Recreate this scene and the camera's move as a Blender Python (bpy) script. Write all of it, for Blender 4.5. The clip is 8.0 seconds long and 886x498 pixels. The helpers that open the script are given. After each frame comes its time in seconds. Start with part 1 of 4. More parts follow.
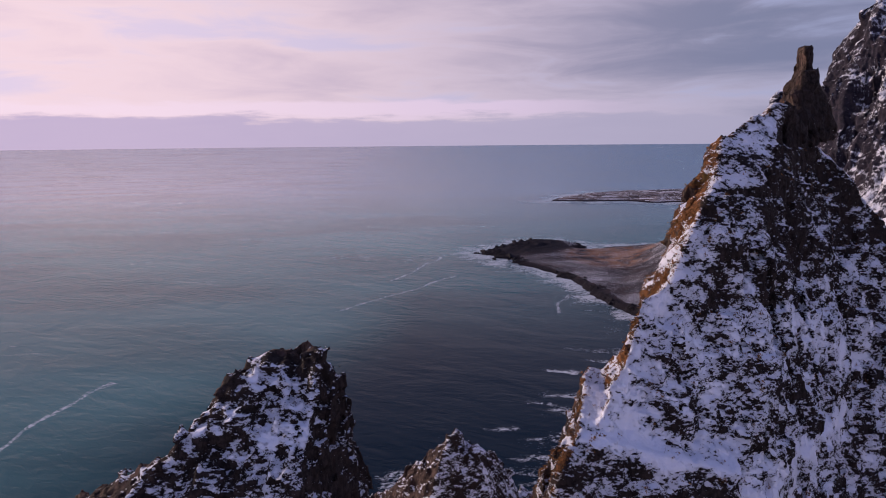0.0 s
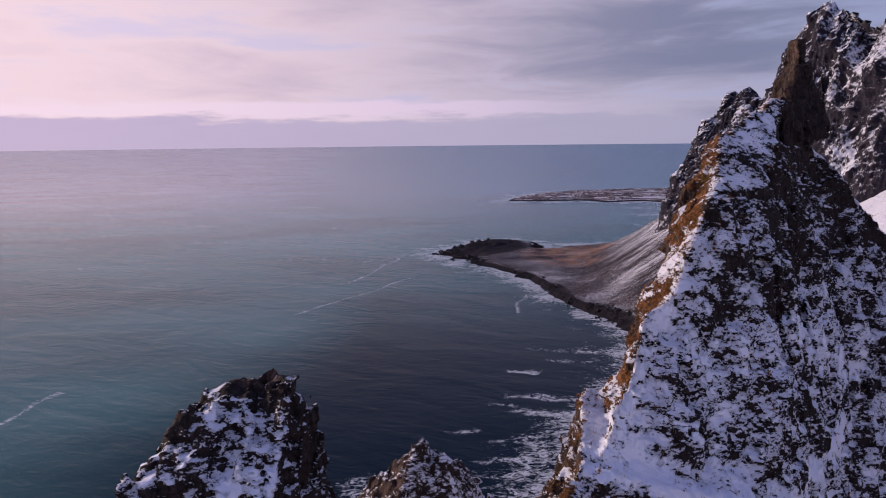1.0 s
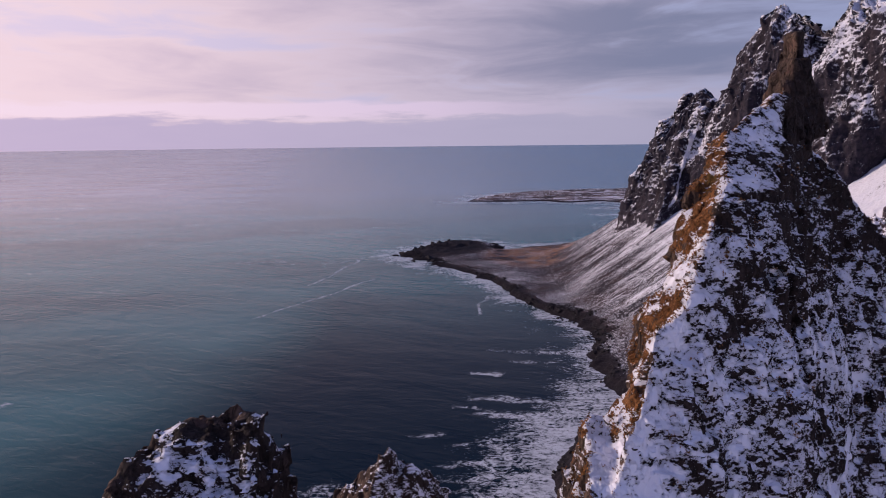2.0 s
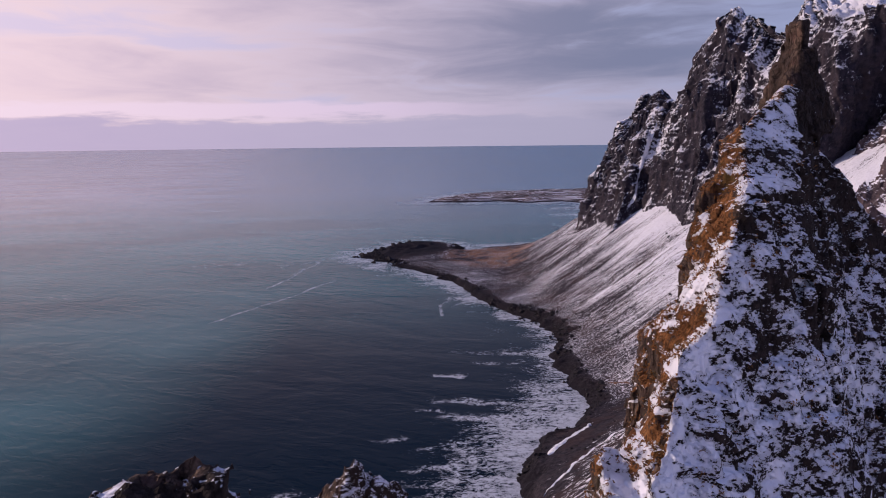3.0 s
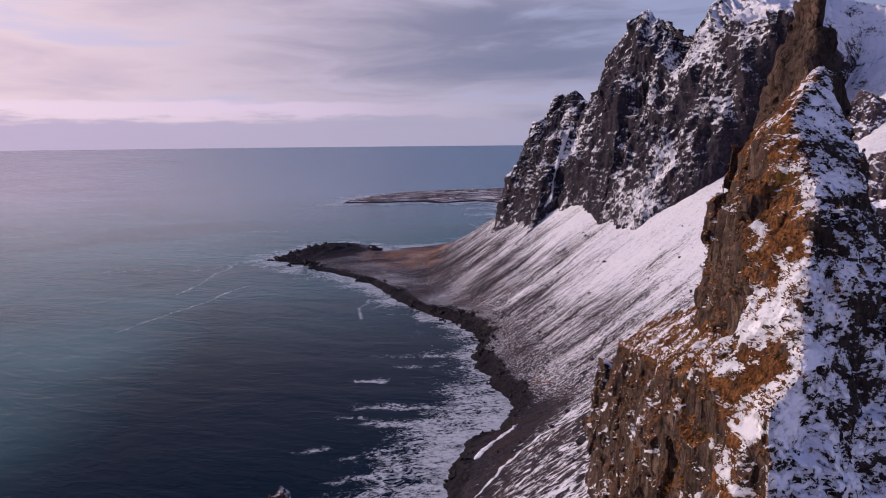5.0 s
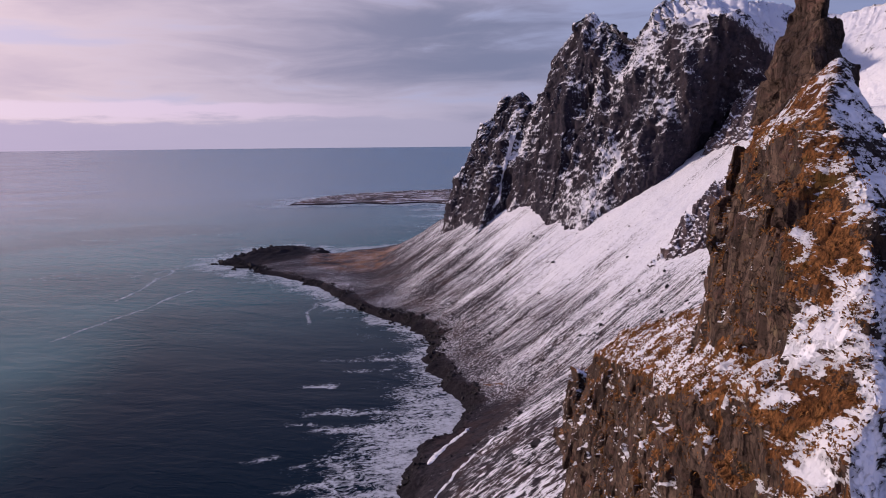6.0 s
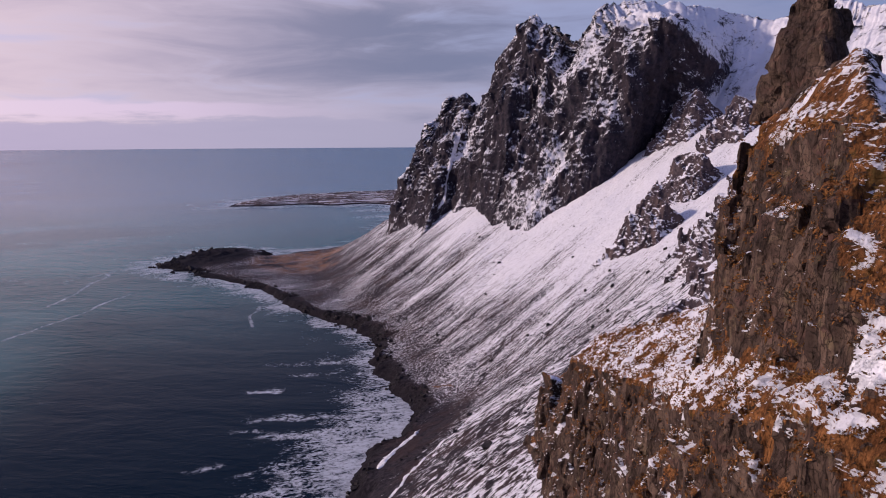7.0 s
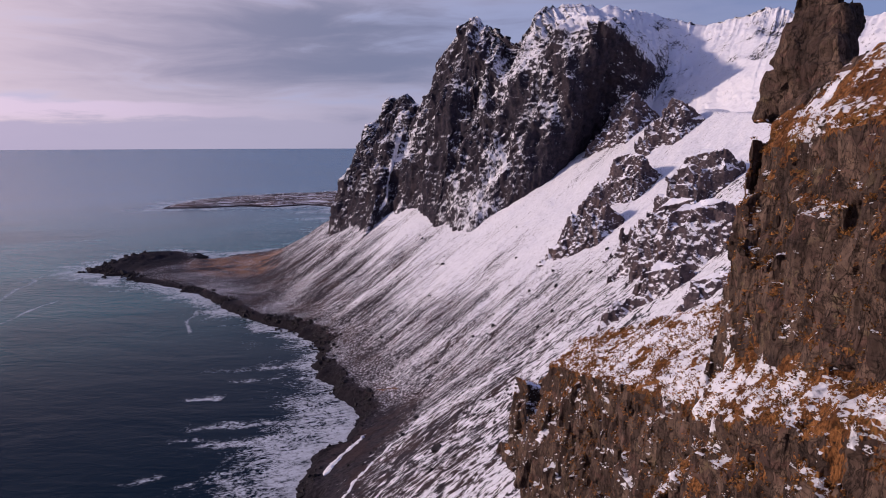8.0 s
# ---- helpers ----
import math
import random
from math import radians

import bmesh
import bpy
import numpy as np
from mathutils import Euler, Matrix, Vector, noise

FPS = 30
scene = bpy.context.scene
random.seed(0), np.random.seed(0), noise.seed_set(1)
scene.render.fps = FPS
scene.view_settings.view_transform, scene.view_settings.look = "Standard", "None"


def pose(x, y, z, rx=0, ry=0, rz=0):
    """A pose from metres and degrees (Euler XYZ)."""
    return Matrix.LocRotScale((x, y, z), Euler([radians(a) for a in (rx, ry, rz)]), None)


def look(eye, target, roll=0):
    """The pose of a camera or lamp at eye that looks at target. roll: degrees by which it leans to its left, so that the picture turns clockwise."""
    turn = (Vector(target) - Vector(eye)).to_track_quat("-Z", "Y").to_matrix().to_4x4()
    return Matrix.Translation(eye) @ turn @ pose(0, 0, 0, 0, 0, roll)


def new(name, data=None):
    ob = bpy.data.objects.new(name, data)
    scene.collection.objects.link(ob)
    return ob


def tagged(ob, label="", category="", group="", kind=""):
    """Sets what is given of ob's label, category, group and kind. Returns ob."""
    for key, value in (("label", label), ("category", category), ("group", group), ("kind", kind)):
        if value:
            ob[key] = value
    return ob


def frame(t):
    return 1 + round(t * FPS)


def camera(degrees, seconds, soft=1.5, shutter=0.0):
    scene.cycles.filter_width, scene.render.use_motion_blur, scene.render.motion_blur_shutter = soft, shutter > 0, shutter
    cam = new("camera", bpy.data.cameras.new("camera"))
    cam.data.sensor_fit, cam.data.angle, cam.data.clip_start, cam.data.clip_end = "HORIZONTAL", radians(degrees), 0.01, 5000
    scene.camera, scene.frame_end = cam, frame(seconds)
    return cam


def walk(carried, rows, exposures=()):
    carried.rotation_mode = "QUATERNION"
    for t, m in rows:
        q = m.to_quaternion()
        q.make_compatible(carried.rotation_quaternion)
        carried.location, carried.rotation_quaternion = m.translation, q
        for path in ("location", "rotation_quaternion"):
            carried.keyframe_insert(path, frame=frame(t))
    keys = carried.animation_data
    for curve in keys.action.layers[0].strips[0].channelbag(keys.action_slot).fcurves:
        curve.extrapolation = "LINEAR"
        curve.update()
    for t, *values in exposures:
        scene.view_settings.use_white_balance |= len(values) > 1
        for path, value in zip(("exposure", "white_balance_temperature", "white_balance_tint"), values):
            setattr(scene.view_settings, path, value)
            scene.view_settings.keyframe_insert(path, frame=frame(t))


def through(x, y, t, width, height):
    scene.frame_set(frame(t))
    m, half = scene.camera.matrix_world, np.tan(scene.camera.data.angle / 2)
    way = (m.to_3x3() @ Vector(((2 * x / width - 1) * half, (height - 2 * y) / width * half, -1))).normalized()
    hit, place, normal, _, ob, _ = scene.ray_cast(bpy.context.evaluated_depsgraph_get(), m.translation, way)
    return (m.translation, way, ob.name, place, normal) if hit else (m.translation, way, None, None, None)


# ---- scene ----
cam = camera(60.4, 8.0, soft=1.0)
PATH = [
    (0, (-6.17, 1.583, 151.074), (-6.217, 3.562, 150.79), -0.5),
    (0.5, (-6.836, 3.794, 151.03), (-6.829, 5.774, 150.747), -0.6),
    (1, (-7.506, 6.194, 150.968), (-7.44, 8.172, 150.684), -0.6),
    (1.5, (-8.065, 8.427, 150.901), (-7.946, 10.404, 150.617), -0.6),
    (3, (-9.456, 15.798, 150.566), (-9.179, 17.758, 150.284), -0.6),
    (3.5, (-9.827, 18.109, 150.472), (-9.499, 20.061, 150.189), -0.6),
    (4, (-10.149, 20.584, 150.36), (-9.767, 22.527, 150.078), -0.6),
    (5.5, (-10.922, 27.456, 150.093), (-10.364, 29.355, 149.81), -0.5),
    (6, (-11.257, 29.748, 150.021), (-10.629, 31.626, 149.74), -0.5),
    (6.5, (-11.711, 31.721, 149.904), (-11.017, 33.575, 149.624), -0.4),
    (7, (-12.334, 33.698, 149.749), (-11.566, 35.524, 149.469), -0.3),
    (7.5, (-13.073, 35.495, 149.625), (-12.235, 37.29, 149.348), -0.2),
    (8, (-14.038, 37.321, 149.522), (-13.125, 39.079, 149.245), -0.1),
]
walk(cam, [(t, look(e, g, r)) for t, e, g, r in PATH], [(0, 0.0, 5700, 9), (8, 0.0, 5700, 9)])

# ---------------------------------------------------------------- world, sun
SUN_DIR = Vector((-0.87, 0.46, 0.34)).normalized()
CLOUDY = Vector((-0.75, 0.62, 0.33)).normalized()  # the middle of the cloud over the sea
SUN_ELEV = math.asin(SUN_DIR.z)
SUN_ROT = math.atan2(SUN_DIR.x, SUN_DIR.y)


class Nodes:
    """Short hand for node trees."""

    def __init__(self, tree):
        self.t = tree
        tree.nodes.clear()

    def add(self, kind, **kw):
        n = self.t.nodes.new(kind)
        for k, v in kw.items():
            if k == "inp":
                for a, b in v.items():
                    self.put(n.inputs[a], b)
            else:
                setattr(n, k, v)
        return n

    def put(self, sock, v):
        if isinstance(v, bpy.types.NodeSocket):
            self.t.links.new(v, sock)
        else:
            sock.default_value = v

    def math(self, op, a, b=None, c=None, clamp=False):
        n = self.add("ShaderNodeMath", operation=op, use_clamp=clamp)
        for i, v in enumerate((a, b, c)):
            if v is not None:
                self.put(n.inputs[i], v)
        return n.outputs[0]

    def vec(self, op, a, b=None):
        n = self.add("ShaderNodeVectorMath", operation=op)
        self.put(n.inputs[0], a)
        if b is not None:
            self.put(n.inputs[1], b)
        return n.outputs["Value" if op == "DOT_PRODUCT" else "Vector"]

    def noise(self, v, scale, detail=6.0, rough=0.55, dist=0.0):
        n = self.add("ShaderNodeTexNoise", inp={"Vector": v, "Scale": scale, "Detail": detail, "Roughness": rough, "Distortion": dist})
        return n.outputs["Fac"]

    def scaled(self, v, s, rot=(0, 0, 0)):
        n = self.add("ShaderNodeMapping", inp={"Vector": v, "Scale": s, "Rotation": rot})
        return n.outputs[0]

    def turned(self, v, angle, s):
        """Turns about the vertical first, then scales, so that the grain runs along the angle."""
        return self.scaled(self.scaled(v, (1, 1, 1), (0, 0, -angle)), s)

    def ramp(self, f, lo, hi, to=(0.0, 1.0)):
        n = self.add("ShaderNodeMapRange", interpolation_type="SMOOTHSTEP", inp={0: f, 1: lo, 2: hi, 3: to[0], 4: to[1]})
        return n.outputs[0]

    def mix(self, f, a, b):
        n = self.add("ShaderNodeMix", data_type="RGBA")
        self.put(n.inputs[0], f)
        for sock, v in ((n.inputs[6], a), (n.inputs[7], b)):
            self.put(sock, v if isinstance(v, bpy.types.NodeSocket) else (*v, 1.0))
        return n.outputs[2]

    def xyz(self, v):
        return self.add("ShaderNodeSeparateXYZ", inp={0: v}).outputs

    def bump(self, h, strength, dist, normal=None):
        n = self.add("ShaderNodeBump", inp={"Height": h, "Strength": strength, "Distance": dist})
        if normal is not None:
            self.put(n.inputs["Normal"], normal)
        return n.outputs[0]


def make_world():
    w = bpy.data.worlds.new("sky")
    w.use_nodes = True
    scene.world = w
    n = Nodes(w.node_tree)
    d = n.add("ShaderNodeTexCoord").outputs["Generated"]
    x, y, z = n.xyz(d)
    sky = n.add("ShaderNodeTexSky", sky_type="NISHITA", sun_disc=False, sun_elevation=SUN_ELEV, sun_rotation=SUN_ROT, altitude=150, air_density=1.0, dust_density=2.0, ozone_density=2.0)
    clear = n.vec("SCALE", sky.outputs[0])
    clear.node.inputs["Scale"].default_value = 0.12
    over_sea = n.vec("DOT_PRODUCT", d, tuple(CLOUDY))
    az = n.math("ARCTAN2", x, y)
    warp = n.noise(n.add("ShaderNodeCombineXYZ", inp={0: n.math("MULTIPLY", az, 2.2), 1: n.math("MULTIPLY", z, 9.0), 2: 0.3}).outputs[0], 1.0, 4.0, 0.55)
    zz = n.math("ADD", z, n.math("MULTIPLY", n.math("SUBTRACT", warp, 0.5), 0.05))
    lay = n.add("ShaderNodeCombineXYZ", inp={0: n.math("MULTIPLY", az, 2.6), 1: n.math("MULTIPLY", zz, 13.0), 2: 2.0}).outputs[0]
    big = n.noise(lay, 1.0, 5.0, 0.5, 0.3)
    fine = n.noise(n.scaled(lay, (2.2, 2.4, 1)), 1.0, 8.0, 0.58, 0.9)
    mixn = n.math("ADD", n.math("MULTIPLY", big, 0.68), n.math("MULTIPLY", fine, 0.32))
    # colours across the sky, from the sunny side round to the land
    right = n.ramp(az, -0.55, 0.42)
    light = n.mix(right, (1.0, 0.70, 0.67), (0.50, 0.42, 0.50))
    shade = n.mix(right, (0.76, 0.54, 0.60), (0.225, 0.220, 0.305))
    gap = n.mix(right, (0.70, 0.58, 0.74), (0.39, 0.41, 0.58))
    mass = n.math("MULTIPLY", n.ramp(n.math("ABSOLUTE", n.math("SUBTRACT", az, 0.42)), 0.55, 0.05), n.ramp(n.math("ABSOLUTE", n.math("SUBTRACT", zz, 0.125)), 0.085, 0.02))
    thick = n.ramp(n.math("ADD", mixn, n.math("MULTIPLY", mass, 0.20)), 0.43, 0.76)
    cloud = n.mix(thick, light, shade)
    open_sky = n.math("MULTIPLY", n.ramp(mixn, 0.50, 0.38), n.ramp(z, 0.03, 0.06))
    band = n.mix(n.math("MULTIPLY", open_sky, 0.55), cloud, gap)
    # row of far cumulus low over the sea
    puff = n.noise(n.add("ShaderNodeCombineXYZ", inp={0: n.math("MULTIPLY", az, 9.0), 1: n.math("MULTIPLY", z, 60.0), 2: 5.0}).outputs[0], 1.0, 7.0, 0.6)
    rowp = n.math("MULTIPLY", n.ramp(n.math("ABSOLUTE", n.math("SUBTRACT", n.math("ADD", z, n.math("MULTIPLY", n.math("SUBTRACT", puff, 0.5), 0.030)), 0.040)), 0.013, 0.004), n.ramp(az, 0.32, 0.0))
    band = n.mix(n.math("MULTIPLY", rowp, 0.9), band, n.mix(right, (1.0, 0.72, 0.74), (0.66, 0.50, 0.62)))
    low = n.ramp(n.math("ADD", z, n.math("MULTIPLY", n.math("SUBTRACT", puff, 0.5), 0.045)), 0.024, 0.034, (1.0, 0.0))
    haze = n.mix(right, (0.56, 0.42, 0.55), (0.45, 0.385, 0.47))
    band = n.mix(n.math("MULTIPLY", low, 0.85), band, haze)
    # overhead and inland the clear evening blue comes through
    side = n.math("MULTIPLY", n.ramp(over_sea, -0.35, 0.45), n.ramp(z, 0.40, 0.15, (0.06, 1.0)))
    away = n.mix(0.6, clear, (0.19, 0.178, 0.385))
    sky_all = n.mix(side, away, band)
    below = n.ramp(z, -0.06, -0.01)
    col = n.mix(below, (0.10, 0.13, 0.17), sky_all)
    bg = n.add("ShaderNodeBackground", inp={"Color": col, "Strength": 1.0})
    out = n.add("ShaderNodeOutputWorld")
    n.t.links.new(bg.outputs[0], out.inputs[0])


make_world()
sun = new("sun", bpy.data.lights.new("sun", "SUN"))
sun.data.energy, sun.data.angle, sun.data.color = 3.5, radians(3.0), (1.0, 0.71, 0.545)
sun.matrix_world = look((0, 0, 400), Vector((0, 0, 400)) - SUN_DIR)


# ---------------------------------------------------------------- materials
def material(name):
    m = bpy.data.materials.new(name)
    m.use_nodes = True
    n = Nodes(m.node_tree)
    n.pos = n.add("ShaderNodeNewGeometry").outputs["Position"]
    n.nor = n.add("ShaderNodeNewGeometry").outputs["Normal"]
    return m, n


def finish(n, color, rough, normal=None, spec=0.3, **extra):
    p = n.add("ShaderNodeBsdfPrincipled", inp={"Roughness": rough, "Specular IOR Level": spec})
    n.put(p.inputs["Base Color"], color if isinstance(color, bpy.types.NodeSocket) else (*color, 1))
    if normal is not None:
        n.put(p.inputs["Normal"], normal)
    for k, v in extra.items():
        n.put(p.inputs[k], v)
    out = n.add("ShaderNodeOutputMaterial")
    n.t.links.new(p.outputs[0], out.inputs[0])


def mat_near_rock():
    """Basalt crag with brown grass on the mild seaward slopes and snow on ledges and on the lee side."""
    m, n = material("crag")
    p = n.pos
    nx, ny, nz = n.xyz(n.nor)
    tilt = n.add("ShaderNodeAttribute", attribute_name="tilt").outputs["Fac"]
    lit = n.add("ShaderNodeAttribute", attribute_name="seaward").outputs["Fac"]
    drift = n.add("ShaderNodeAttribute", attribute_name="drift").outputs["Fac"]
    ledge = n.math("SUBTRACT", nz, tilt)
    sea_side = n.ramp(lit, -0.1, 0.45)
    grain = n.noise(p, 3.6, 12.0, 0.72)
    patch = n.noise(p, 0.33, 5.0, 0.55)
    warped = n.vec("ADD", p, n.vec("SCALE", n.add("ShaderNodeTexNoise", inp={"Vector": p, "Scale": 0.8, "Detail": 4.0}).outputs["Color"]))
    column = n.noise(n.scaled(warped, (2.2, 2.2, 0.42)), 1.0, 8.0, 0.62)
    cleft = n.ramp(n.math("ABSOLUTE", n.math("SUBTRACT", column, 0.5)), 0.0, 0.022)
    bed = n.noise(n.scaled(warped, (0.45, 0.45, 1.7)), 1.0, 6.0, 0.6)
    joint = n.ramp(n.math("ABSOLUTE", n.math("SUBTRACT", bed, 0.5)), 0.0, 0.014)
    tone = n.noise(n.scaled(p, (1.0, 1.0, 0.6)), 1.0, 7.0, 0.66)
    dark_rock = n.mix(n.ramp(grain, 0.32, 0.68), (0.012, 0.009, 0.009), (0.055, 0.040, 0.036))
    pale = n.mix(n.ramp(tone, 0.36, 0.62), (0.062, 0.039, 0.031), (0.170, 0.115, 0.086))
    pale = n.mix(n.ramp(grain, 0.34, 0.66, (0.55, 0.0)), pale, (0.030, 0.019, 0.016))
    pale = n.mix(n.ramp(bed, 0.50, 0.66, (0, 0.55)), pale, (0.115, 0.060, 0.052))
    # olive lichen in patches on the paler sun-side rock
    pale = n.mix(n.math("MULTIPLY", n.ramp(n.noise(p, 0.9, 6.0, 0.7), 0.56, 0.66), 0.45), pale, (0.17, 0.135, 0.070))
    # sunlit look painted in: seaward rock paler, lee rock darker, broken by noise
    sun_side_tone = n.math("ADD", n.math("MULTIPLY", n.math("SUBTRACT", patch, 0.5), 1.1), n.math("MULTIPLY", sea_side, 0.72))
    rock = n.mix(n.ramp(sun_side_tone, 0.25, 0.62), dark_rock, pale)
    # angular joint blocks, each of its own tone, with open cracks between them
    bent = n.vec("SCALE", n.add("ShaderNodeTexNoise", inp={"Vector": p, "Scale": 1.6, "Detail": 3.0}).outputs["Color"])
    bent.node.inputs["Scale"].default_value = 0.32
    lattice = n.scaled(n.vec("ADD", p, bent), (1.5, 1.5, 0.55), (0.12, 0.2, 0.4))
    cell = n.xyz(n.add("ShaderNodeTexVoronoi", inp={"Vector": lattice, "Scale": 1.0, "Randomness": 1.0}).outputs["Color"])[0]
    gap = n.add("ShaderNodeTexVoronoi", feature="DISTANCE_TO_EDGE", inp={"Vector": lattice, "Scale": 1.0}).outputs["Distance"]
    chip = n.add("ShaderNodeTexVoronoi", feature="DISTANCE_TO_EDGE", inp={"Vector": lattice, "Scale": 2.7}).outputs["Distance"]
    rock = n.mix(n.ramp(cell, 0.25, 0.95, (0.0, 0.62)), rock, (0.030, 0.020, 0.017))
    seam = n.math("MULTIPLY", n.ramp(gap, 0.0, n.ramp(patch, 0.35, 0.65, (0.02, 0.11))), n.ramp(chip, 0.0, 0.05, (0.55, 1.0)))
    crack = n.math("MULTIPLY", n.ramp(cleft, 0, 1, (0.25, 1.0)), n.ramp(joint, 0, 1, (0.35, 1.0)))
    crack = n.math("MULTIPLY", crack, n.ramp(seam, 0, 1, (0.5, 1.0)))
    rock = n.mix(crack, (0.010, 0.007, 0.006), rock)
    # grass and moss, thick on the mild ground and hanging from ledges
    gn = n.noise(n.scaled(p, (0.75, 0.75, 0.42)), 1.0, 5.0, 0.6)
    gfine = n.noise(n.scaled(p, (8, 8, 4)), 1.0, 7.0, 0.74)
    grass = n.mix(n.ramp(gfine, 0.35, 0.66), (0.045, 0.018, 0.006), (0.33, 0.145, 0.050))
    grass = n.mix(n.ramp(n.noise(p, 0.55, 4.0), 0.46, 0.60, (0, 0.85)), grass, n.mix(n.ramp(gfine, 0.3, 0.7), (0.018, 0.009, 0.004), (0.17, 0.066, 0.022)))
    grass = n.mix(n.ramp(n.noise(p, 0.8, 3.0), 0.56, 0.66, (0, 0.5)), grass, (0.085, 0.066, 0.018))
    gsel = n.math("ADD", n.math("SUBTRACT", n.math("MULTIPLY", n.ramp(tilt, 0.22, 0.62), 0.72), 0.09), n.math("ADD", n.math("MULTIPLY", lit, 0.10), n.ramp(lit, -0.45, 0.1, (-0.55, 0.0))))
    gsel = n.math("ADD", gsel, n.math("MULTIPLY", ledge, 0.75))
    gsel = n.math("ADD", gsel, n.math("MULTIPLY", n.math("SUBTRACT", gn, 0.5), 2.2))
    gsel = n.math("ADD", gsel, n.math("MULTIPLY", n.math("SUBTRACT", gfine, 0.5), 0.8))
    turf = n.add("ShaderNodeAttribute", attribute_name="turf").outputs["Fac"]
    gsel = n.math("ADD", gsel, n.math("MULTIPLY", turf, n.ramp(lit, 0.0, 0.4, (0.0, 0.26))))
    gsel = n.math("ADD", gsel, n.ramp(drift, -0.40, -0.24, (-0.9, 0.0)))
    gfac = n.ramp(gsel, 0.44, 0.52)
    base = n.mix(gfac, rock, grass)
    # snow
    sn = n.noise(p, 0.40, 4.0, 0.55)
    sfine = n.noise(n.scaled(p, (1.7, 1.7, 3.6)), 1.0, 9.0, 0.74, 0.6)
    smid = n.noise(n.scaled(p, (0.9, 0.9, 1.8)), 1.0, 5.0, 0.6, 0.4)
    cov = n.math("SUBTRACT", n.math("MULTIPLY", n.ramp(tilt, 0.12, 0.75), 0.66), n.math("MULTIPLY", lit, 0.19))
    cov = n.math("ADD", cov, n.math("ADD", drift, n.math("MULTIPLY", n.ramp(n.xyz(p)[2], 149, 137, (0.0, 0.31)), n.ramp(sea_side, 0, 1, (1.0, 0.55)))))
    sel = n.math("ADD", cov, n.math("MULTIPLY", n.math("SUBTRACT", sfine, 0.5), n.ramp(n.math("ADD", tilt, drift), 0.4, 1.1, (2.0, 0.7))))
    sel = n.math("ADD", sel, n.math("MULTIPLY", n.math("SUBTRACT", smid, 0.5), n.ramp(sea_side, 0, 1, (1.3, 2.3))))
    sel = n.math("ADD", sel, n.math("MULTIPLY", n.math("SUBTRACT", sn, 0.5), n.ramp(sea_side, 0, 1, (1.7, 2.5))))
    # stubble and stones that stand out of the snow
    stub = n.noise(n.scaled(p, (3.6, 3.6, 6.0)), 1.0, 5.0, 0.7)
    sel = n.math("ADD", sel, n.math("MULTIPLY", n.math("SUBTRACT", stub, 0.52), n.ramp(sea_side, 0, 1, (1.7, 0.45))))
    sel = n.math("ADD", sel, n.math("MULTIPLY", ledge, 0.7))
    sfac = n.ramp(sel, 0.50, 0.535)
    deep = n.ramp(sel, 0.50, 0.80)
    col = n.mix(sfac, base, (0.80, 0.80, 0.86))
    dry = n.ramp(sfac, 0, 1, (1, 0.06))
    h = n.math("ADD", n.math("MULTIPLY", grain, 0.8), n.math("MULTIPLY", n.math("ADD", cleft, joint), 0.30))
    h = n.math("ADD", h, n.math("ADD", n.math("MULTIPLY", cell, 1.0), n.math("MULTIPLY", seam, 0.4)))
    h = n.math("ADD", h, n.math("MULTIPLY", column, 1.2))
    h = n.math("ADD", n.math("MULTIPLY", h, dry), n.math("MULTIPLY", n.math("ADD", sfac, deep), 0.7))
    h = n.math("ADD", h, n.math("MULTIPLY", n.math("MULTIPLY", gfine, gfac), 1.3))
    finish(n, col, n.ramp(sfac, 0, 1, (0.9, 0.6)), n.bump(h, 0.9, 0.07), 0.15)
    return m


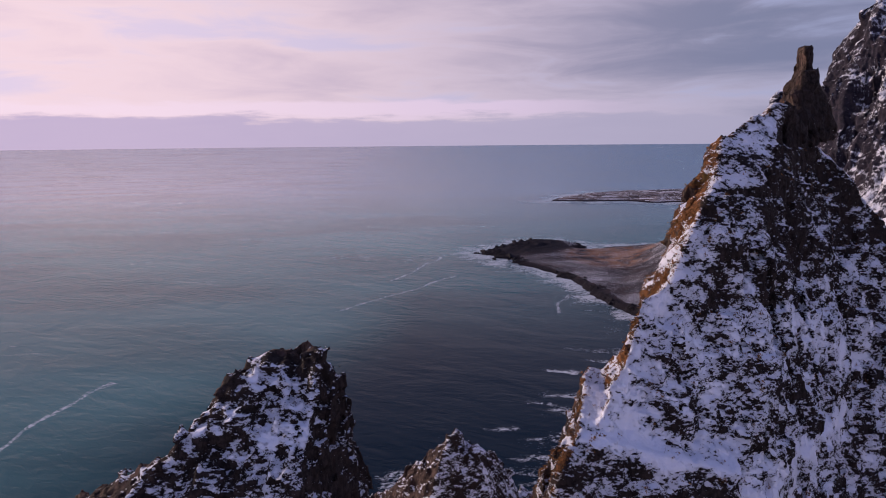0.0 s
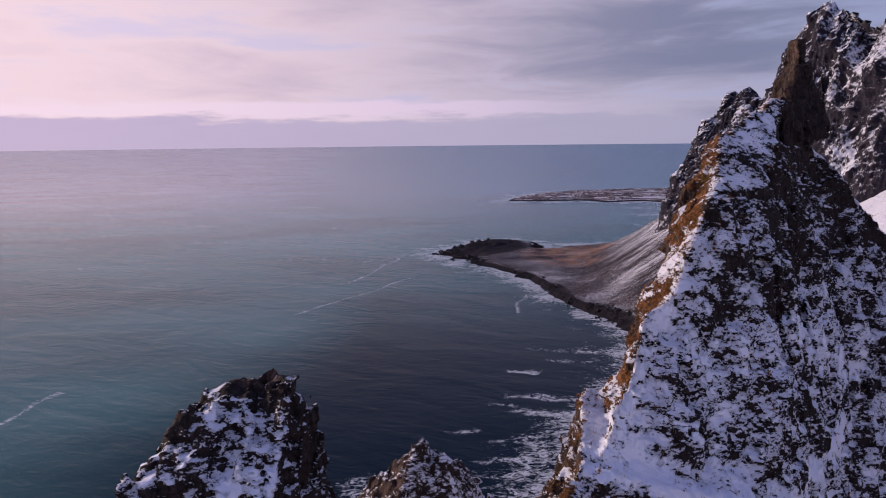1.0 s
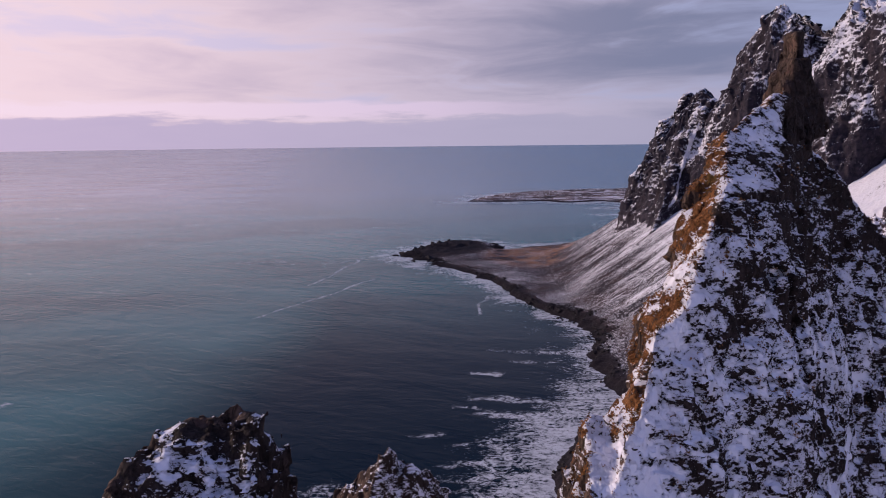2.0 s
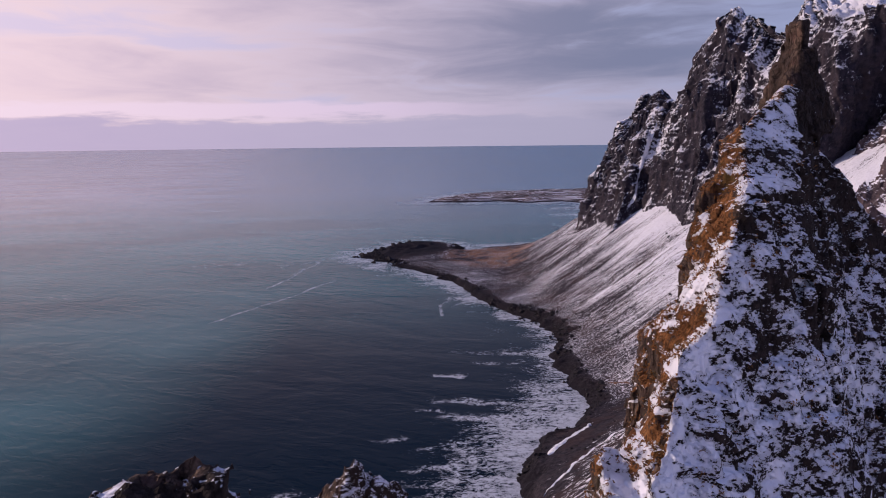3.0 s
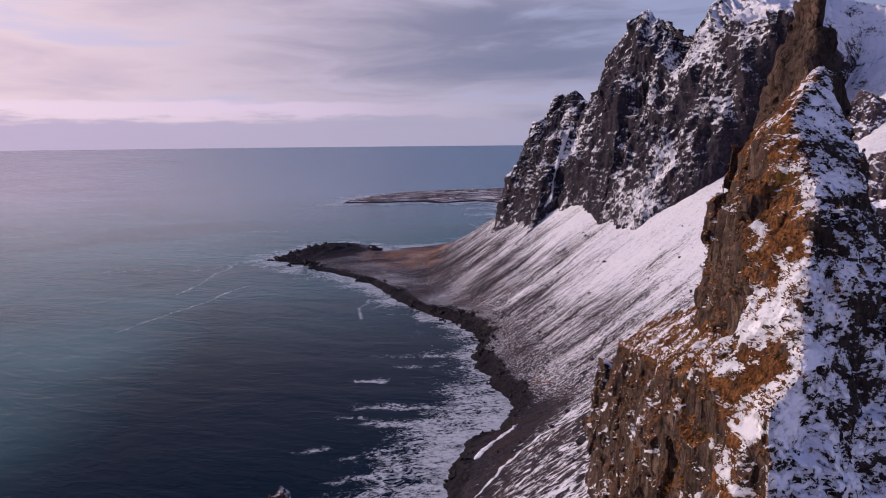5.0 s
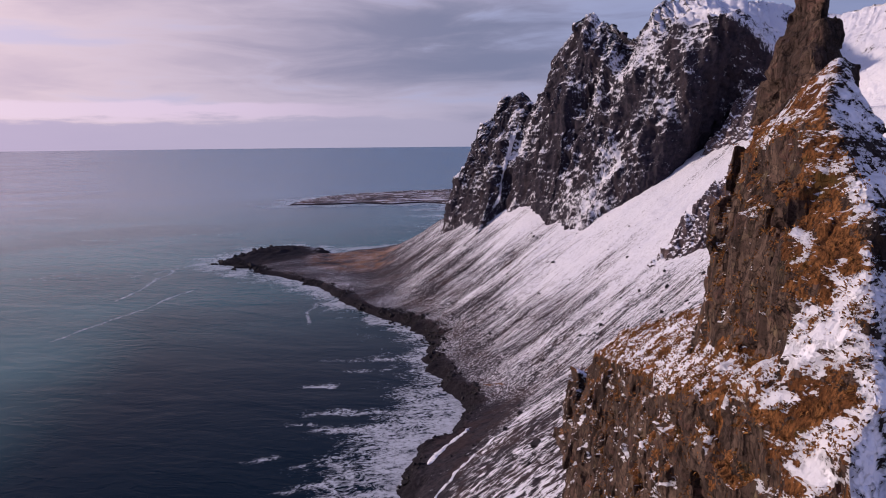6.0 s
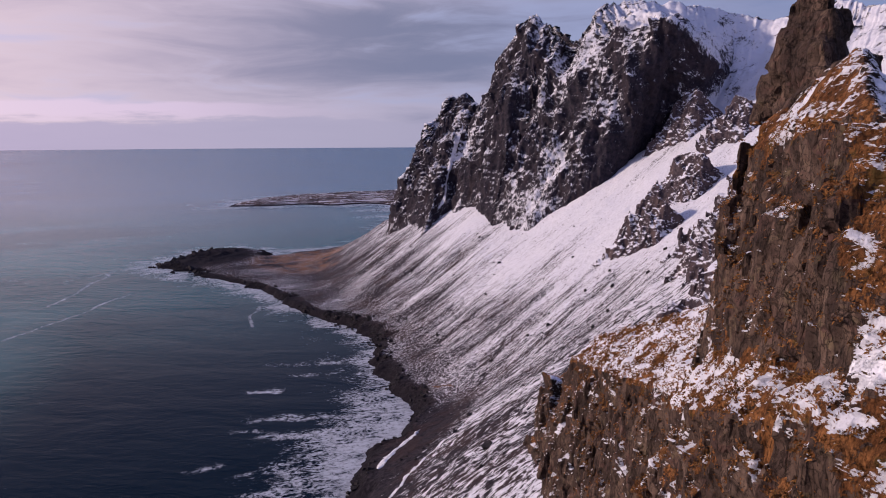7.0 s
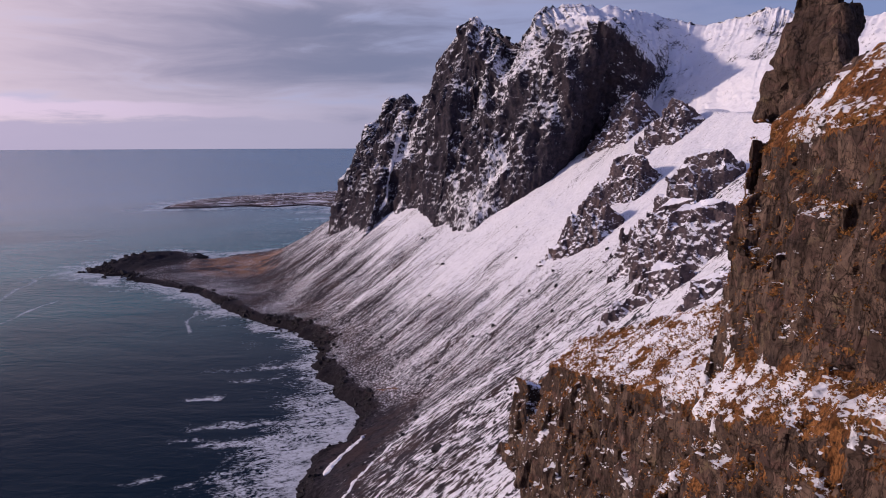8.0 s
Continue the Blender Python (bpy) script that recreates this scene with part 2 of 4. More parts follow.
def mat_cliff():
    """Far cliffs, dark rock dusted with snow."""
    m, n = material("cliff")
    p = n.pos
    nx, ny, nz = n.xyz(n.nor)
    grain = n.noise(p, 0.30, 11.0, 0.68)
    big = n.noise(p, 0.022, 4.0, 0.5)
    streak = n.noise(n.scaled(p, (0.12, 0.12, 0.025)), 1.0, 7.0, 0.62)
    rock = n.mix(n.ramp(grain, 0.3, 0.7), (0.010, 0.010, 0.018), (0.044, 0.036, 0.050))
    rock = n.mix(n.ramp(streak, 0.45, 0.7, (0, 0.7)), rock, (0.040, 0.029, 0.034))
    gully = n.noise(n.scaled(p, (0.055, 0.055, 0.014)), 1.0, 5.0, 0.6, 0.4)
    fine = n.noise(n.scaled(p, (0.42, 0.42, 0.24)), 1.0, 12.0, 0.78, 0.5)
    sel = n.math("ADD", n.math("MULTIPLY", nz, 0.62), n.math("MULTIPLY", n.math("SUBTRACT", fine, 0.5), 2.5))
    sel = n.math("ADD", sel, n.math("MULTIPLY", n.math("SUBTRACT", big, 0.5), 1.2))
    sel = n.math("ADD", sel, n.math("MULTIPLY", n.math("SUBTRACT", gully, 0.5), 1.5))
    drift = n.add("ShaderNodeAttribute", attribute_name="drift").outputs["Fac"]
    sel = n.math("ADD", sel, n.math("MULTIPLY", drift, 0.55))
    sel = n.math("ADD", sel, n.ramp(n.xyz(p)[2], 60, 260, (0.0, 0.10)))
    # thin bands of bare rock along the beds near the ridge
    strata = n.noise(n.scaled(p, (0.022, 0.022, 0.075)), 1.0, 8.0, 0.72, 0.9)
    sel = n.math("SUBTRACT", sel, n.math("MULTIPLY", n.math("MULTIPLY", n.ramp(strata, 0.50, 0.64), n.ramp(drift, 0.3, 0.6)), n.ramp(n.xyz(p)[2], 205, 232, (0.0, 0.62))))
    sfac = n.math("MULTIPLY", n.ramp(sel, 0.30, 0.66), 0.92)
    col = n.mix(sfac, rock, (0.80, 0.80, 0.86))
    finish(n, col, 0.85, n.bump(n.math("ADD", grain, n.math("MULTIPLY", sfac, 0.15)), 0.8, 1.5), 0.15)
    return m


def mat_outcrop():
    """Bare cliff bands: dark faces in blocks, snow lying on every ledge."""
    m, n = material("outcrop")
    p = n.pos
    nz = n.xyz(n.nor)[2]
    grain = n.noise(p, 0.55, 10.0, 0.68)
    streak = n.noise(n.scaled(p, (0.22, 0.22, 0.05)), 1.0, 6.0, 0.6)
    rock = n.mix(n.ramp(grain, 0.32, 0.68), (0.026, 0.022, 0.030), (0.105, 0.080, 0.088))
    rock = n.mix(n.ramp(streak, 0.48, 0.66, (0, 0.7)), rock, (0.12, 0.085, 0.082))
    dust = n.noise(n.scaled(p, (0.5, 0.5, 0.8)), 1.0, 10.0, 0.74)
    drift = n.add("ShaderNodeAttribute", attribute_name="drift").outputs["Fac"]
    sel = n.math("ADD", n.math("MULTIPLY", nz, 0.9), n.math("MULTIPLY", n.math("SUBTRACT", dust, 0.5), 1.3))
    sel = n.math("ADD", n.math("ADD", sel, drift), n.math("MULTIPLY", n.math("SUBTRACT", n.noise(p, 0.09, 4.0), 0.5), 0.9))
    sfac = n.ramp(sel, 0.60, 0.70)
    finish(n, n.mix(sfac, rock, (0.80, 0.80, 0.86)), 0.85, n.bump(n.math("ADD", grain, n.math("MULTIPLY", sfac, 0.2)), 0.8, 0.9), 0.12)
    return m


def mat_ground():
    """Scree, black beach, headland grass and the snow over them."""
    m, n = material("scree")
    p = n.pos
    x, y, z = n.xyz(p)
    shore = n.add("ShaderNodeAttribute", attribute_name="shore").outputs["Fac"]
    grain = n.noise(p, 0.6, 10.0, 0.68)
    big = n.noise(p, 0.018, 5.0, 0.55)
    turn = (0, 0, -0.12)
    long = n.noise(n.scaled(p, (0.006, 0.045, 0.008), turn), 1.0, 6.0, 0.62, 0.4)
    runnel = n.noise(n.scaled(p, (0.022, 0.30, 0.02), turn), 1.0, 7.0, 0.66, 0.4)
    streak = n.noise(n.scaled(p, (0.20, 1.5, 0.15), turn), 1.0, 9.0, 0.70, 0.3)
    speck = n.noise(p, 0.95, 8.0, 0.74)
    tuft = n.noise(n.scaled(p, (0.35, 0.6, 0.4)), 1.0, 6.0, 0.62)
    stone = n.mix(n.ramp(grain, 0.3, 0.7), (0.012, 0.011, 0.015), (0.052, 0.044, 0.052))
    stone = n.mix(n.ramp(n.noise(p, 0.05, 5.0, 0.6), 0.46, 0.62, (0, 0.6)), stone, (0.052, 0.034, 0.033))
    heath = n.mix(n.ramp(grain, 0.3, 0.7), (0.10, 0.052, 0.032), (0.33, 0.175, 0.098))
    gx, gy = n.math("DIVIDE", n.math("SUBTRACT", x, 202), 74), n.math("DIVIDE", n.math("SUBTRACT", y, 945), 100)
    field = n.ramp(n.math("ADD", n.math("MULTIPLY", gx, gx), n.math("MULTIPLY", gy, gy)), 1.5, 0.3)
    far_field = n.math("MULTIPLY", n.ramp(y, 1600, 1800), 0.30)
    blot = n.math("ADD", n.math("MULTIPLY", big, 0.55), n.math("MULTIPLY", n.noise(p, 0.06, 7.0, 0.68), 0.65))
    hsel = n.math("MULTIPLY", n.math("ADD", field, far_field), n.ramp(blot, 0.50, 0.66))
    hsel = n.math("MULTIPLY", n.math("MULTIPLY", hsel, n.ramp(z, 19, 10)), n.ramp(shore, 6, 20))
    tx, ty = n.math("DIVIDE", n.math("SUBTRACT", x, 78), 66), n.math("DIVIDE", n.math("SUBTRACT", y, 1055), 88)
    reef = n.ramp(n.math("ADD", n.math("MULTIPLY", tx, tx), n.math("MULTIPLY", ty, ty)), 1.3, 0.5)
    base = n.mix(hsel, stone, heath)
    beach = n.mix(n.ramp(grain, 0.3, 0.7), (0.006, 0.006, 0.009), (0.022, 0.018, 0.023))
    base = n.mix(n.ramp(n.math("ADD", shore, n.math("MULTIPLY", grain, 12)), 17, 10), base, beach)
    base = n.mix(n.math("MULTIPLY", reef, 0.9), base, beach)
    # snow: thin and speckled by the shore, whole higher up, swept into runs down the slope
    cover = n.math("ADD", n.ramp(z, 4, 20, (-0.055, -0.045)), n.math("ADD", n.ramp(z, 20, 105, (0.0, 0.30)), n.ramp(y, 430, 800, (0.0, -0.02))))
    cover = n.math("ADD", cover, n.math("MULTIPLY", n.math("SUBTRACT", long, 0.5), n.ramp(z, 12, 28, (0.1, 0.75))))
    cover = n.math("ADD", cover, n.math("MULTIPLY", n.math("SUBTRACT", runnel, 0.5), n.ramp(z, 12, 28, (0.1, 0.65))))
    cover = n.math("ADD", cover, n.math("MULTIPLY", n.math("SUBTRACT", big, 0.5), 0.35))
    cover = n.math("SUBTRACT", cover, n.math("MULTIPLY", n.ramp(y, 430, 350, (0.0, 0.22)), n.ramp(z, 24, 10)))
    sel = n.math("ADD", n.math("MULTIPLY", n.math("SUBTRACT", streak, 0.5), n.ramp(z, 10, 22, (0.3, 0.8))), n.math("MULTIPLY", n.math("SUBTRACT", speck, 0.5), 1.25))
    sel = n.math("ADD", n.math("ADD", sel, cover), n.math("ADD", n.math("MULTIPLY", tuft, 0.25), 0.37))
    bar = n.ramp(n.noise(n.scaled(p, (0.006, 0.035, 1)), 1.0, 4.0, 0.6), 0.53, 0.60)
    sel = n.math("ADD", sel, n.math("MULTIPLY", n.math("MULTIPLY", bar, n.ramp(y, 1650, 1750)), 0.26))
    sel = n.math("SUBTRACT", sel, n.math("MULTIPLY", reef, 0.20))
    sel = n.math("SUBTRACT", sel, n.math("MULTIPLY", hsel, 0.04))
    # broken crust of snow on the near apron
    crust = n.noise(n.scaled(p, (0.16, 0.42, 0.3), (0, 0, 0.5)), 1.0, 4.0, 0.55, 0.5)
    sel = n.math("ADD", sel, n.math("MULTIPLY", n.math("SUBTRACT", n.math("MULTIPLY", n.math("SUBTRACT", crust, 0.5), 1.6), 0.07), n.ramp(y, 370, 310)))
    sel = n.math("SUBTRACT", sel, n.ramp(shore, 11, 4, (0, 0.5)))
    sfac = n.math("MULTIPLY", n.ramp(sel, 0.46, 0.57), n.ramp(grain, 0.3, 0.62, (0.70, 0.93)))
    col = n.mix(sfac, base, (0.80, 0.80, 0.86))
    finish(n, col, 0.85, n.bump(n.math("ADD", grain, n.math("MULTIPLY", tuft, 0.8)), 0.8, 0.7), 0.06)
    return m


def mat_sea():
    m, n = material("sea")
    p = n.pos
    foam = n.add("ShaderNodeAttribute", attribute_name="foam").outputs["Fac"]
    swell = n.noise(n.turned(p, -0.75, (0.016, 0.032, 1)), 1.0, 4.0, 0.5, 0.6)
    chop = n.noise(n.turned(p, -0.55, (0.085, 0.15, 1)), 1.0, 6.0, 0.58, 0.6)
    h = n.math("ADD", n.math("MULTIPLY", swell, 2.6), n.math("MULTIPLY", chop, 0.9))
    tint = n.noise(n.scaled(p, (0.003, 0.006, 1)), 1.0, 3.0, 0.5)
    x, y, _ = n.xyz(p)
    # dark in the bay, teal outside, sky glare painted pale towards horizon and left
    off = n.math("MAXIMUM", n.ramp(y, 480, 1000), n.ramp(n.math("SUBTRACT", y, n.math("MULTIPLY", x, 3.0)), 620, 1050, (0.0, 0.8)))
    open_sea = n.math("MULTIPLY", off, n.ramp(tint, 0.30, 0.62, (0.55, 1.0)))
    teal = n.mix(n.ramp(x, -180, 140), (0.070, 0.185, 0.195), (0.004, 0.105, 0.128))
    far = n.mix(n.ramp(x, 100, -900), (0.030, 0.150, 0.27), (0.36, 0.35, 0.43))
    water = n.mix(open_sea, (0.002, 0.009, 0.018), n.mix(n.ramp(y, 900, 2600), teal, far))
    web = n.noise(n.scaled(p, (0.045, 0.075, 1), (0, 0, 0.4)), 1.0, 7.0, 0.64, 0.8)
    froth = n.noise(n.scaled(p, (0.30, 0.42, 1), (0, 0, 0.3)), 1.0, 7.0, 0.70, 0.6)
    lace = n.math("ABSOLUTE", n.math("SUBTRACT", n.noise(n.scaled(p, (0.14, 0.20, 1)), 1.0, 8.0, 0.65, 1.4), 0.5))
    lace = n.ramp(lace, 0.0, 0.10, (1.0, 0.0))
    f = n.math("ADD", foam, n.math("MULTIPLY", n.math("SUBTRACT", web, 0.5), 1.5))
    f = n.math("ADD", f, n.math("MULTIPLY", n.math("SUBTRACT", froth, 0.5), 1.7))
    f = n.math("ADD", f, n.math("MULTIPLY", n.math("SUBTRACT", lace, 0.45), n.math("MULTIPLY", n.ramp(foam, 0.1, 0.5), 0.5)))
    lines = n.noise(n.scaled(p, (0.006, 0.012, 1), (0, 0, 0.5)), 1.0, 7.0, 0.6, 1.2)
    thin = n.ramp(n.math("ABSOLUTE", n.math("SUBTRACT", lines, 0.5)), 0.0, 0.012, (1.0, 0.0))
    gate = n.ramp(n.noise(n.scaled(p, (0.0045, 0.007, 1)), 1.0, 3.0), 0.53, 0.64)
    wisp = n.ramp(n.noise(n.scaled(p, (0.05, 0.12, 1)), 1.0, 6.0, 0.7), 0.34, 0.54)
    f = n.math("MAXIMUM", f, n.math("MULTIPLY", n.math("MULTIPLY", thin, n.math("MULTIPLY", gate, wisp)), 0.70))
    ff = n.math("MULTIPLY", n.ramp(f, 0.40, 0.95), n.ramp(n.math("ADD", n.math("MULTIPLY", froth, 0.6), n.math("MULTIPLY", web, 0.4)), 0.36, 0.60, (0.42, 0.95)))
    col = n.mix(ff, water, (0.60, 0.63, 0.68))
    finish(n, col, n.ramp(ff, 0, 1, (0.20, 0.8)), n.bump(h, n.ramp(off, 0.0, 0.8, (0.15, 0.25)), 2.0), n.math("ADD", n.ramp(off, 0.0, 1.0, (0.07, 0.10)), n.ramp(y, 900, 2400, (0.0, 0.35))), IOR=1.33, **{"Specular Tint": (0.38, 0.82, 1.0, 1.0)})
    return m


CRAG, CLIFF, BAND, SCREE, SEA = mat_near_rock(), mat_cliff(), mat_outcrop(), mat_ground(), mat_sea()


# ---------------------------------------------------------------- noise and mesh tools
def hashed(ix, iy, iz, seed):
    h = (ix.astype(np.uint32) * np.uint32(374761393) + iy.astype(np.uint32) * np.uint32(668265263) + iz.astype(np.uint32) * np.uint32(2147483647) + np.uint32(seed * 974711 + 12345))
    h = (h ^ (h >> np.uint32(13))) * np.uint32(1274126177)
    h = (h ^ (h >> np.uint32(16))) * np.uint32(2246822519)
    h ^= h >> np.uint32(15)
    return h.astype(np.float32) / np.float32(4294967295.0)


def vnoise(p, seed=0):
    """Smooth value noise, -1 to 1, at the rows of p."""
    i = np.floor(p).astype(np.int64)
    f = (p - i).astype(np.float32)
    f = f * f * f * (f * (f * 6 - 15) + 10)
    out = 0
    for dx in (0, 1):
        wx = f[:, 0] if dx else 1 - f[:, 0]
        for dy in (0, 1):
            wy = f[:, 1] if dy else 1 - f[:, 1]
            for dz in (0, 1):
                wz = f[:, 2] if dz else 1 - f[:, 2]
                out = out + wx * wy * wz * hashed(i[:, 0] + dx, i[:, 1] + dy, i[:, 2] + dz, seed)
    return out * 2 - 1


TURN = np.array(Euler((0.5, 0.7, 0.9)).to_matrix())


def fbm(p, octaves=4, gain=0.5, seed=0, ridged=False):
    out, amp, q, total = 0, 1.0, np.asarray(p, float), 0
    for k in range(octaves):
        v = vnoise(q, seed + k)
        if ridged:
            v = 0.62 - 2 * np.abs(v)
        out, total, amp = out + amp * v, total + amp, amp * gain
        q = q @ TURN.T * 2.03 + 17.3
    return out / total


def blocks(p, seed=0):
    """Broken, stepped rock: a random value for each cell of a bent lattice."""
    q = p + 0.35 * np.stack([vnoise(p * 0.9 + s, seed + 50) for s in (3.1, 9.7, 21.4)], 1)
    i = np.floor(q).astype(np.int64)
    return hashed(i[:, 0], i[:, 1], i[:, 2], seed) * 2 - 1


def mesh_from(name, verts, faces, mat, smooth=False):
    me = bpy.data.meshes.new(name)
    verts, faces = np.asarray(verts, np.float32), np.asarray(faces, np.int32)
    k = faces.shape[1]
    me.vertices.add(len(verts))
    me.vertices.foreach_set("co", verts.ravel())
    me.loops.add(faces.size)
    me.loops.foreach_set("vertex_index", faces.ravel())
    me.polygons.add(len(faces))
    me.polygons.foreach_set("loop_start", np.arange(0, faces.size, k, dtype=np.int32))
    me.polygons.foreach_set("use_smooth", np.full(len(faces), smooth))
    me.update(calc_edges=True)
    me.validate()
    if mat is not None:
        me.materials.append(mat)
    return me


def sheet_faces(nu, nv):
    a = np.arange(nu * nv).reshape(nu, nv)
    return np.stack([a[:-1, :-1], a[1:, :-1], a[1:, 1:], a[:-1, 1:]], -1).reshape(-1, 4)


def attribute(me, name, values):
    at = me.attributes.new(name, "FLOAT", "POINT")
    at.data.foreach_set("value", np.asarray(values, np.float32))


def surface_net(lo, hi, h, form, relief, band):
    """A closed skin round form(x, y, z) < 0, roughened by relief(points) within the band."""
    lo, hi = np.array(lo, float), np.array(hi, float)
    n = np.ceil((hi - lo) / h).astype(int) + 1
    ax = [(lo[k] + h * np.arange(n[k])).astype(np.float32) for k in range(3)]
    d = form(ax[0][:, None, None], ax[1][None, :, None], ax[2][None, None, :]).astype(np.float32)
    d = np.broadcast_to(d, n).copy()
    near = np.argwhere(np.abs(d) < band)
    pts = lo + near * h
    d[tuple(near.T)] += relief(pts)
    s = d < 0
    cell = np.zeros(n - 1, np.int8)
    for dx in (0, 1):
        for dy in (0, 1):
            for dz in (0, 1):
                cell += s[dx : n[0] - 1 + dx, dy : n[1] - 1 + dy, dz : n[2] - 1 + dz]
    act = np.argwhere((cell > 0) & (cell < 8))
    index = np.full(n - 1, -1, np.int32)
    index[tuple(act.T)] = np.arange(len(act))
    corner = np.array([(dx, dy, dz) for dx in (0, 1) for dy in (0, 1) for dz in (0, 1)])
    val = np.stack([d[tuple((act + c).T)] for c in corner], 1)
    pos, cnt = np.zeros((len(act), 3)), np.zeros(len(act))
    for a in range(8):
        for b in range(a + 1, 8):
            if np.abs(corner[a] - corner[b]).sum() == 1:
                cross = (val[:, a] < 0) != (val[:, b] < 0)
                t = val[:, a] / np.where(cross, val[:, a] - val[:, b], 1)
                pos += np.where(cross[:, None], corner[a] + t[:, None] * (corner[b] - corner[a]), 0)
                cnt += cross
    verts = lo + (act + pos / cnt[:, None]) * h
    faces = []
    for k in range(3):
        i, j = (k + 1) % 3, (k + 2) % 3
        a = [slice(None)] * 3
        b = [slice(None)] * 3
        a[k], b[k] = slice(0, -1), slice(1, None)
        change = s[tuple(a)] != s[tuple(b)]
        e = np.argwhere(change)
        e = e[(e[:, i] > 0) & (e[:, j] > 0) & (e[:, i] < n[i] - 1) & (e[:, j] < n[j] - 1)]
        inside = s[tuple(e.T)]
        quad = []
        for oi, oj in ((-1, -1), (0, -1), (0, 0), (-1, 0)):
            q = e.copy()
            q[:, i] += oi
            q[:, j] += oj
            quad.append(index[tuple(q.T)])
        quad = np.stack(quad, 1)
        quad[~inside] = quad[~inside][:, ::-1]
        faces.append(quad)
    faces = np.concatenate(faces)
    return verts, faces[(faces >= 0).all(1)]


def refine(v, f, seed, amp, calm=None):
    """Splits each face in four and roughens the skin at a hand's breadth."""
    e = np.concatenate([f[:, [k, (k + 1) % 4]] for k in range(4)])
    e.sort(axis=1)
    key = e[:, 0].astype(np.int64) * len(v) + e[:, 1]
    uniq, back = np.unique(key, return_inverse=True)
    mid = 0.5 * (v[uniq // len(v)] + v[uniq % len(v)])
    cen = v[f].mean(1)
    nf, nv, ne = len(f), len(v), len(uniq)
    m = [nv + back[k * nf : (k + 1) * nf] for k in range(4)]
    c = nv + ne + np.arange(nf)
    quads = np.concatenate([np.stack([f[:, k], m[k], c, m[k - 1]], 1) for k in range(4)])
    w = np.vstack([v, mid, cen])
    fn = np.cross(w[quads[:, 2]] - w[quads[:, 0]], w[quads[:, 3]] - w[quads[:, 1]])
    nrm = np.zeros_like(w)
    for k in range(4):
        for ax in range(3):
            nrm[:, ax] += np.bincount(quads[:, k], fn[:, ax], len(w))
    nrm /= np.linalg.norm(nrm, axis=1, keepdims=True) + 1e-9
    tall = w * np.array([1, 1, 0.4])
    d = 0.6 * fbm(tall / 0.5, 2, 0.5, seed, True) + 0.5 * blocks(tall / 0.42, seed + 3) + 0.5 * fbm(w / 0.8, 2, 0.6, seed + 5)
    if calm is not None:
        d = d * (1 - 0.75 * np.clip(2.4 * calm(w), 0, 1))
    return w + nrm * (amp * d)[:, None], quads


def plane(normal, through):
    nrm = np.array(normal, float)
    nrm /= np.linalg.norm(nrm)
    off = nrm @ np.array(through, float)
    return lambda x, y, z: nrm[0] * x + nrm[1] * y + nrm[2] * z - off


def meet(*parts):
    def f(x, y, z):
        d = parts[0](x, y, z)
        for q in parts[1:]:
            d = np.maximum(d, q(x, y, z))
        return d
    return f


def join(*parts, k=0.5):
    def f(x, y, z):
        d = parts[0](x, y, z)
        for q in parts[1:]:
            e = q(x, y, z)
            m = np.clip(0.5 + 0.5 * (e - d) / k, 0, 1)
            d = e * (1 - m) + d * m - k * m * (1 - m)
        return d
    return f


# ---------------------------------------------------------------- plan of the coast
COAST = np.array([(-400, -300), (-150, -60), (-110, 90), (-60, 165), (0, 215), (45, 270), (66, 315), (80, 346), (92, 371), (118, 391), (133, 415), (135, 440),
                  (131, 467), (137, 517), (156, 552), (153, 614), (132, 680), (116, 790), (100, 850), (70, 910), (52, 960), (28, 1006), (40, 1040), (92, 1120),
                  (135, 1120), (168, 1090), (160, 1040), (210, 1048), (281, 1060), (335, 1120), (430, 1240), (520, 1400), (600, 1560), (900, 1600), (900, -300)], float)
TOE = np.array([(-130, 20), (-60, 120), (-20, 200), (40, 275), (85, 336), (112, 366), (140, 400), (143, 443), (155, 516), (167, 618), (165, 700), (178, 800),
                (205, 920), (255, 1030), (330, 1110), (450, 1230), (560, 1400), (800, 1700)], float)
FAR_LAND = np.array([(214, 1876), (238, 1950), (262, 1985), (300, 2060), (400, 2150), (560, 2210), (760, 2230), (1000, 2150), (1000, 1560), (640, 1500), (560, 1600),
                     (590, 1720), (540, 1815), (460, 1800), (385, 1850), (300, 1850)], float)
RIDGE = np.array([(-60, 20), (-20, 33), (-13, 34), (8, 44), (24, 62), (27, 84), (60, 90), (140, 80)], float)


def to_line(px, py, line, closed=False):
    """Distance to a line of points, and whether a place lies to its right."""
    best, side = np.full(px.shape, 1e9), np.zeros(px.shape, bool)
    pts = np.vstack([line, line[:1]]) if closed else line
    for a, b in zip(pts[:-1], pts[1:]):
        ab = b - a
        t = np.clip(((px - a[0]) * ab[0] + (py - a[1]) * ab[1]) / (ab @ ab), 0, 1)
        qx, qy = px - a[0] - t * ab[0], py - a[1] - t * ab[1]
        d = np.hypot(qx, qy)
        nearer = d < best
        side = np.where(nearer, ab[0] * qy - ab[1] * qx < 0, side)
        best = np.minimum(best, d)
    return best, side


def inside(px, py, poly):
    hit = np.zeros(px.shape, bool)
    for a, b in zip(poly, np.roll(poly, -1, 0)):
        cross = ((a[1] > py) != (b[1] > py)) & (px < (b[0] - a[0]) * (py - a[1]) / (b[1] - a[1] + 1e-9) + a[0])
        hit ^= cross
    return hit


def shore_distance(px, py, poly):
    """Metres inland (positive) or out at sea."""
    d, _ = to_line(px, py, poly, True)
    return np.where(inside(px, py, poly), d, -d)


